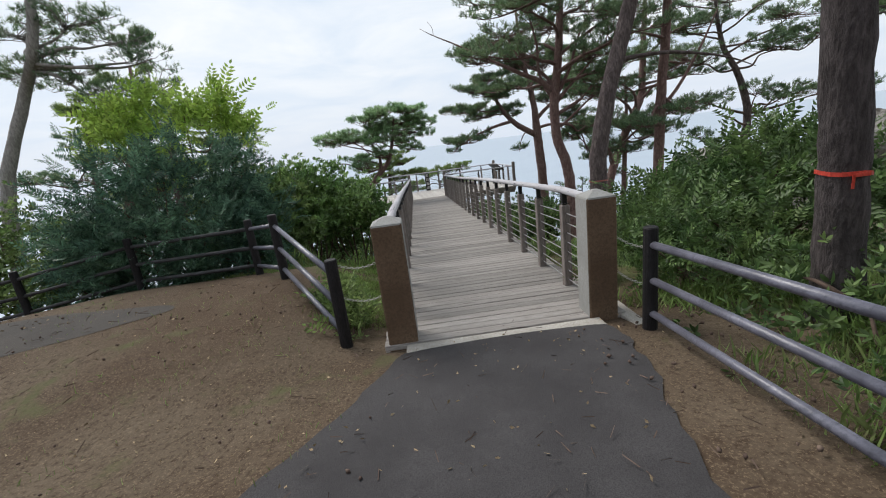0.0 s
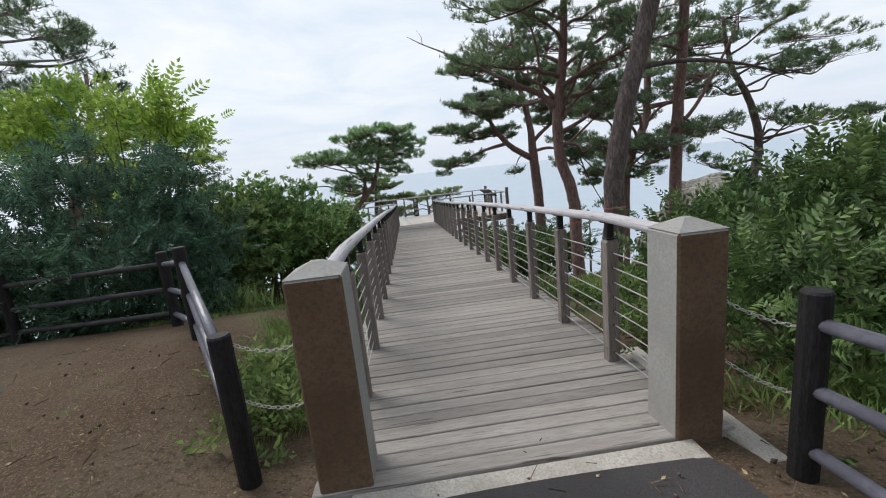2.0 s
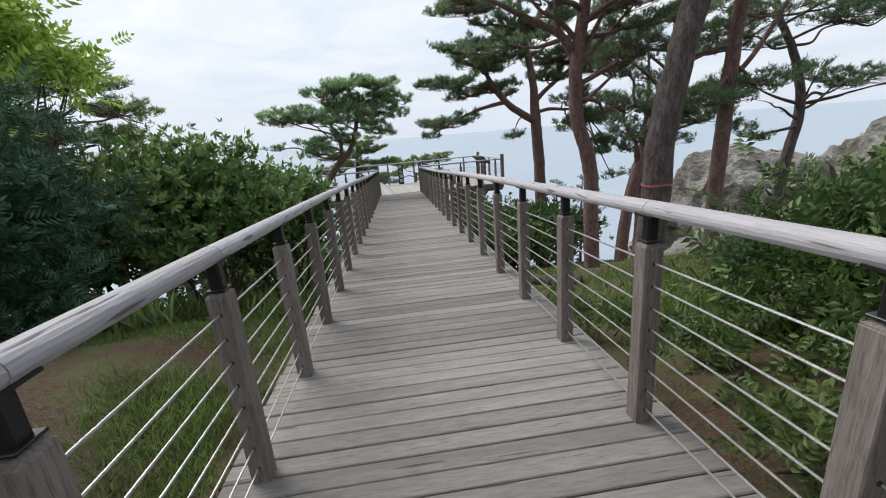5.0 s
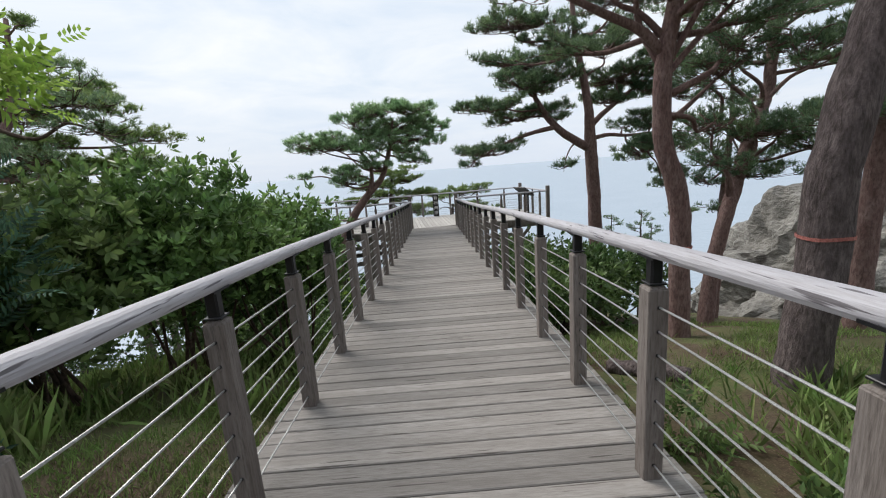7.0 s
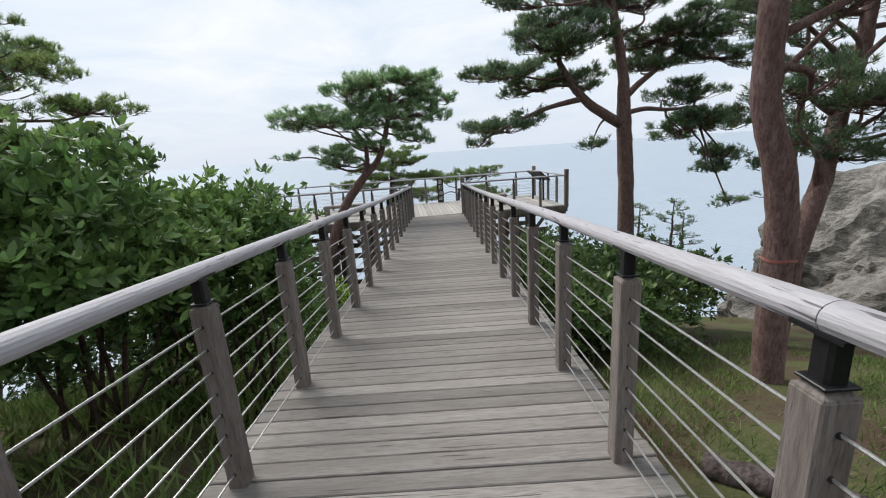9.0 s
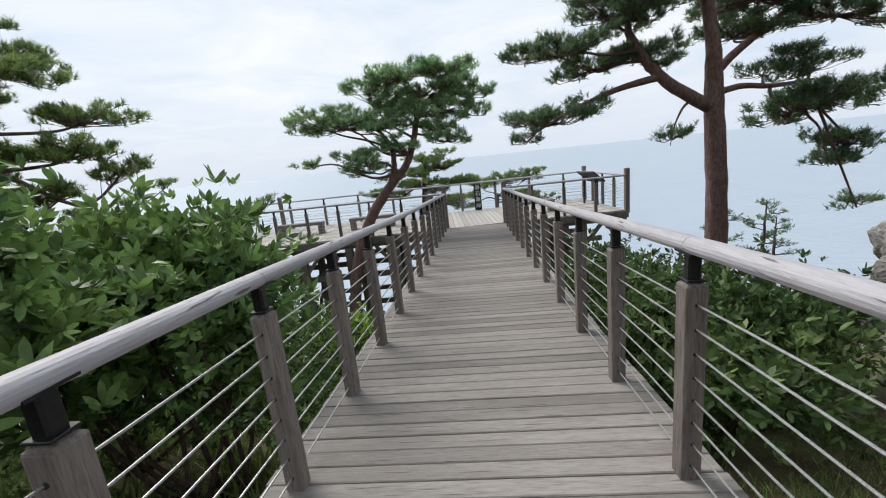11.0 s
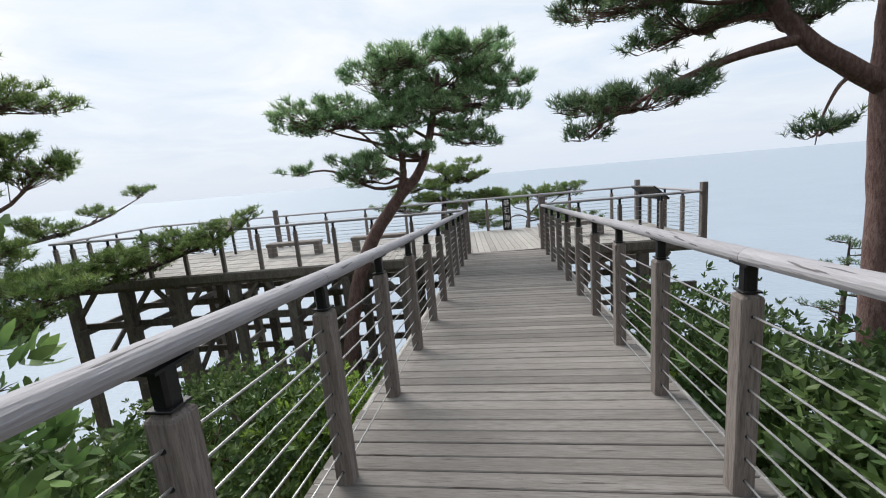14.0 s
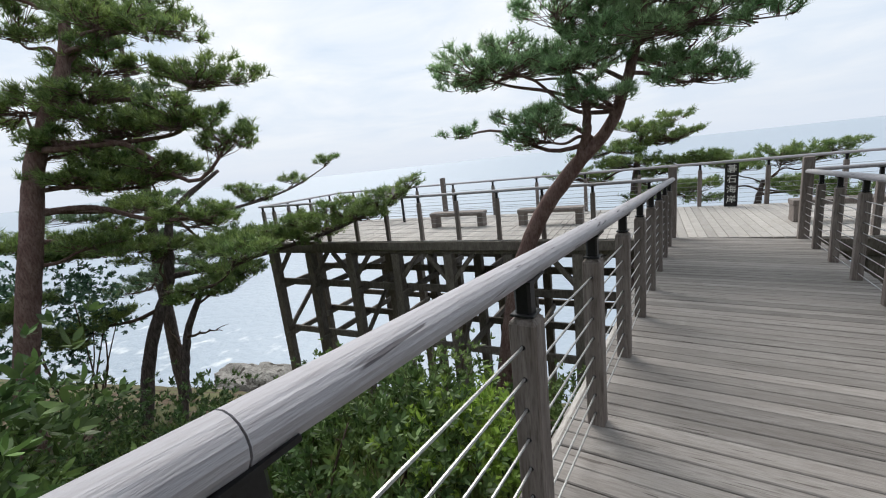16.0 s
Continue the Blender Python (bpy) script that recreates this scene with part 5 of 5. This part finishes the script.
# ---- rocks ----
def rock(label, centre, radii, seed, levels=5):
    bm = bmesh.new()
    bmesh.ops.create_icosphere(bm, subdivisions=levels, radius=1.0)
    for v in bm.verts:
        p = v.co.copy()
        q = p * 1.3 + Vector((seed, seed * 2, 0))
        d = 1 + 0.35 * noise.noise(q) + 0.18 * noise.noise(q * 2.7) + 0.09 * abs(noise.noise(q * 6.0)) + 0.04 * noise.noise(q * 15)
        step = 0.06 * math.sin(p.z * 14 + 3 * noise.noise(q * 2))
        v.co = Vector((p.x * radii[0], p.y * radii[1], p.z * radii[2])) * (d + step)
    ob = part("rock", bm, M_ROCK, smooth=False)
    ob.location = centre
    return tagged(ob, label, "rock", "coastal rocks")


rock("large pale weathered rock outcrop above the sea", (16.3, 19.5, -5.2), (5.4, 4.5, 4.0), 2.0, 6)
rock("large pale weathered rock outcrop above the sea", (21.0, 17.0, -4.4), (6.0, 6.0, 5.2), 5.0, 6)
rock("dark wet rock at the water's edge", (-26.0, 28.0, -14.5), (5.0, 3.0, 2.2), 8.0)


def fallen_log(a, b, r):
    v, f = [], []
    a, b = Vector(a), Vector(b)
    n = 12
    path = [a.lerp(b, i / n) + Vector((0, 0, 0.03 * noise.noise(Vector((i * 0.7, 2, 5))))) for i in range(n + 1)]
    tube(path, [r * (1 + 0.3 * noise.noise(Vector((i * 0.9, 0, 1)))) for i in range(n + 1)], 12, v, f, 0.12, np.random.default_rng(4))
    tagged(mesh_object("fallen_log", v, f, M_BARK, smooth=True), "dark rotting pine log lying on the slope", "log")


fallen_log((2.42, 9.75, ground_z(2.42, 9.75) + 0.05), (2.98, 9.25, ground_z(2.98, 9.25) + 0.06), 0.085)


# ---- chains between the pillars and the fences ----
def chain(a, b, sag):
    top = empty("chain", "thin pale chain sagging between pillar and fence post", "chain", (0, 0, 0), "chains at the walkway's mouth")
    a, b = Vector(a), Vector(b)
    n = max(6, int((b - a).length / 0.026))
    bm = bmesh.new()
    seg, ring = 8, 4
    vs = [[bm.verts.new((0.009 * math.cos(u) + 0.0028 * math.cos(w) * math.cos(u), (0.016 + 0.0028 * math.cos(w)) * math.sin(u), 0.0028 * math.sin(w)))
           for w in (2 * math.pi * k / ring for k in range(ring))] for u in (2 * math.pi * k / seg for k in range(seg))]
    for i in range(seg):
        for k in range(ring):
            bm.faces.new((vs[i][k], vs[(i + 1) % seg][k], vs[(i + 1) % seg][(k + 1) % ring], vs[i][(k + 1) % ring]))
    me = bpy.data.meshes.new("link")
    bm.to_mesh(me); bm.free()
    me.materials.append(M_ROPE)
    pt = lambda s: a.lerp(b, s) + Vector((0, 0, -4 * sag * s * (1 - s)))
    for i in range(n):
        p, d = pt((i + 0.5) / n), pt((i + 1) / n) - pt(i / n)
        shared("link", me, Matrix.Translation(p) @ d.to_track_quat("Y", "Z").to_matrix().to_4x4() @ Matrix.Rotation(math.pi / 2 * (i % 2), 4, "Y"), top)


for z in (0.42, 0.72):
    chain((1.61, 3.86, z + 0.1), (1.72, 3.46, z + 0.04), 0.035)
    chain((-0.36, 3.9, z + 0.1), (-0.76, 4.03, z + 0.1), 0.05)


# ---- things on the platform ----
def bench(u0, v, length, yaw=0.0):
    top = empty("bench", "low bench of a thick grey timber on two blocks", "bench", (0, 0, 0), "benches on the platform")
    top.matrix_basis = PLAT @ Matrix.Translation((u0, v, ZP)) @ Matrix.Rotation(radians(yaw), 4, "Z")
    bm = bmesh.new()
    box(bm, 0, length, -0.17, 0.17, 0.30, 0.40, 0.012)
    part("seat", bm, M_POST, top)
    for x in (0.02, length - 0.18):
        bm = bmesh.new()
        box(bm, x, x + 0.16, -0.15, 0.15, 0.0, 0.30, 0.008)
        part("leg", bm, M_POST, top)


bench(-6.6, 1.75, 1.55)
bench(-4.15, 1.75, 1.55)
bench(1.05, 1.35, 1.7)


def name_sign():
    """A slim black upright board with the place's name in white."""
    top = empty("name_sign", "slim black upright board lettered in white", "sign")
    top.matrix_basis = PLAT @ Matrix.Translation((0.45, PV - 0.22, ZP))
    bm = bmesh.new()
    box(bm, -0.13, 0.13, -0.02, 0.02, 0.0, 1.0, 0.006)
    part("board", bm, M_SIGN, top)
    for i, ch in enumerate("\u7881\u77f3\u6d77\u5cb8"):
        cu = bpy.data.curves.new("letter", "FONT")
        cu.body, cu.size, cu.extrude = ch, 0.2, 0.002
        cu.align_x, cu.align_y = "CENTER", "CENTER"
        cu.materials.append(M_WHITE)
        ob = new("letter", cu)
        ob.parent = top
        ob.matrix_basis = pose(0, -0.023, 0.86 - 0.235 * i, 90, 0, 0)


name_sign()


def reading_panel(u, v, turn):
    top = empty("information_panel", "dark information panel tilted on two slim posts", "panel")
    top.matrix_basis = PLAT @ Matrix.Translation((u, v, ZP)) @ Matrix.Rotation(radians(turn), 4, "Z")
    for x in (-0.36, 0.36):
        bm = bmesh.new()
        box(bm, x - 0.03, x + 0.03, -0.03, 0.03, 0.0, 0.98, 0.004)
        part("post", bm, M_STEEL, top)
    bm = bmesh.new()
    box(bm, -0.46, 0.46, -0.30, 0.30, -0.025, 0.025, 0.005, pose(0, -0.02, 0.95, 38, 0, 0))
    part("board", bm, M_SIGN, top)
    bm = bmesh.new()
    box(bm, -0.42, 0.42, -0.26, 0.26, 0.026, 0.029, 0, pose(0, -0.02, 0.95, 38, 0, 0))
    part("printed_face", bm, M_STEEL, top)


reading_panel(4.2, 1.9, 105)
reading_panel(-8.6, 2.9, -5)


# ---- grass, litter ----
def grass(label, count, region, size, seed, mat=M_GRASS, clump=0.12, per=14, lean=0.45, soil=False):
    rng = np.random.default_rng(seed)
    pos, axis = [], []
    while len(pos) < count:
        x, y = rng.uniform(region[0], region[1]), rng.uniform(region[2], region[3])
        if XL - 0.2 < x < XR + 0.2 or noise.noise(Vector((x * 0.8, y * 0.8, 9.0))) < -0.08 * rng.uniform(0, 3):
            continue
        for k in range(per):
            gx, gy = x + rng.normal(0, clump), y + rng.normal(0, clump)
            if XL - 0.16 < gx < XR + 0.16 or (gx < -0.6 and gy < 7.2 and gx + 0.64 * gy < 1.9 and not soil):
                continue
            if gx > XR and gy > 4.2 and gx < 3.1 + 0.5 * math.sin(gy * 2.3) and not 9.2 < gy and rng.uniform(0, 1) > 0.12:
                continue
            pos.append((gx, gy, ground_z(gx, gy) - 0.01))
            axis.append((rng.normal(0, lean), rng.normal(0, lean), 1.0))
    ob = scatter("grass", *BLADE, pos, axis, rng.uniform(0.5, 1.3, len(pos)) * size, mat, seed=seed)
    return tagged(ob, label, "grass", kind="stuff")


grass("short green grass beside the walkway", 24000, (-3.6, -0.3, 4.2, 9.5), 0.075, 71)
grass("bright low grass between fence and walkway", 9000, (-2.0, -0.42, 4.1, 6.8), 0.085, 80, M_GRASS, 0.07)
grass("short green grass beside the walkway", 20000, (1.8, 6.5, 4.0, 14.0), 0.1, 72)
grass("weeds behind the fence", 9000, (1.85, 4.2, 0.4, 4.4), 0.16, 78)
grass("long green grass below the railing", 16000, (-9.0, -0.6, 9.0, 19.0), 0.3, 73, per=20)
grass("long arching grass below the railing", 2200, (2.7, 4.6, 5.5, 9.0), 0.26, 74, per=26, clump=0.09)
grass("long pale grass among the low shrubs", 6000, (-6.5, -0.5, 14.5, 19.0), 0.5, 79, per=24, clump=0.1, lean=0.35)
grass("sparse weeds along the fence", 2600, (1.3, 2.6, 0.5, 3.6), 0.07, 75)
grass("sparse weeds in the soil", 900, (-4.0, -0.8, 2.0, 5.6), 0.05, 76, soil=True)
grass("tall bright grass at the fence's corner", 260, (-2.6, -2.1, 7.9, 8.4), 0.4, 77, per=30, lean=0.3)


def litter(label, name, count, region, tv, tf, size, mat, seed, flat=True):
    rng = np.random.default_rng(seed)
    pos, axis = [], []
    for i in range(count):
        x, y = rng.uniform(region[0], region[1]), rng.uniform(region[2], region[3])
        pos.append((x, y, ground_z(x, y) + 0.035))
        axis.append((rng.normal(), rng.normal(), rng.normal(0, 0.25)) if flat else rng.normal(size=3))
    tagged(scatter(name, tv, tf, pos, axis, rng.uniform(0.6, 1.3, count) * size, mat, seed=seed), label, "litter", kind="stuff")


CONE = ([(0, 0, -.5), (.4, 0, 0), (0, .4, 0), (-.4, 0, 0), (0, -.4, 0), (0, 0, .6)], [(0, 2, 1), (0, 3, 2), (0, 4, 3), (0, 1, 4), (5, 1, 2), (5, 2, 3), (5, 3, 4), (5, 4, 1)])
litter("dark fallen pine cones on the soil", "pine_cones", 190, (-5.5, -0.4, 0.6, 5.6), *CONE, 0.028, M_TWIG, 81, False)
litter("dark fallen pine cones on the soil", "pine_cones", 110, (1.1, 3.0, 0.8, 3.8), *CONE, 0.035, M_TWIG, 82, False)
litter("dry fallen leaves and needles", "dry_leaves", 900, (-5.5, 2.4, 0.4, 5.6), *LEAF, 0.028, M_DRY, 83)
litter("dark twigs on the soil", "dry_twigs", 1100, (-5.5, 2.6, 0.4, 5.6), [(-.04, 0, 0), (.04, 0, 0), (.03, .05, 1), (-.03, .05, 1)], [(0, 1, 2), (0, 2, 3)], 0.07, M_TWIG, 84)


# ---- planks ----
def plank_mesh(name, w, l, h, mat):
    bm = bmesh.new()
    box(bm, -l / 2, l / 2, 0, w, -h, 0, 0.005)
    me = bpy.data.meshes.new(name)
    bmesh.ops.recalc_face_normals(bm, faces=bm.faces)
    bm.to_mesh(me); bm.free()
    me.materials.append(mat)
    return me


def lay_planks():
    rng = random.Random(5)
    pitch = 0.118
    me = plank_mesh("plank", pitch - 0.007, XR - XL + 0.34, 0.05, M_PLANK)
    y = Y0
    while y < Y1 - 0.05:
        m = Matrix.Translation((XC + rng.uniform(-0.006, 0.006), y, deck_z(y) + rng.uniform(-0.003, 0.002))) @ Matrix.Rotation(math.atan((deck_z(y + 0.118) - deck_z(y)) / 0.118), 4, "X") @ Matrix.Rotation(rng.uniform(-0.002, 0.002), 4, "Z")
        shared("plank", me, m, WALK)
        y += pitch
    me = plank_mesh("plank", 0.142, PV, 0.05, M_DECK)
    x = PU0
    while x < PU1 - 0.1:
        m = Matrix.Translation((x + 0.148, PV / 2, ZP + rng.uniform(-0.003, 0.002))) @ Matrix.Rotation(math.pi / 2, 4, "Z")
        shared("plank", me, m, PLATFORM)
        x += 0.148


lay_planks()
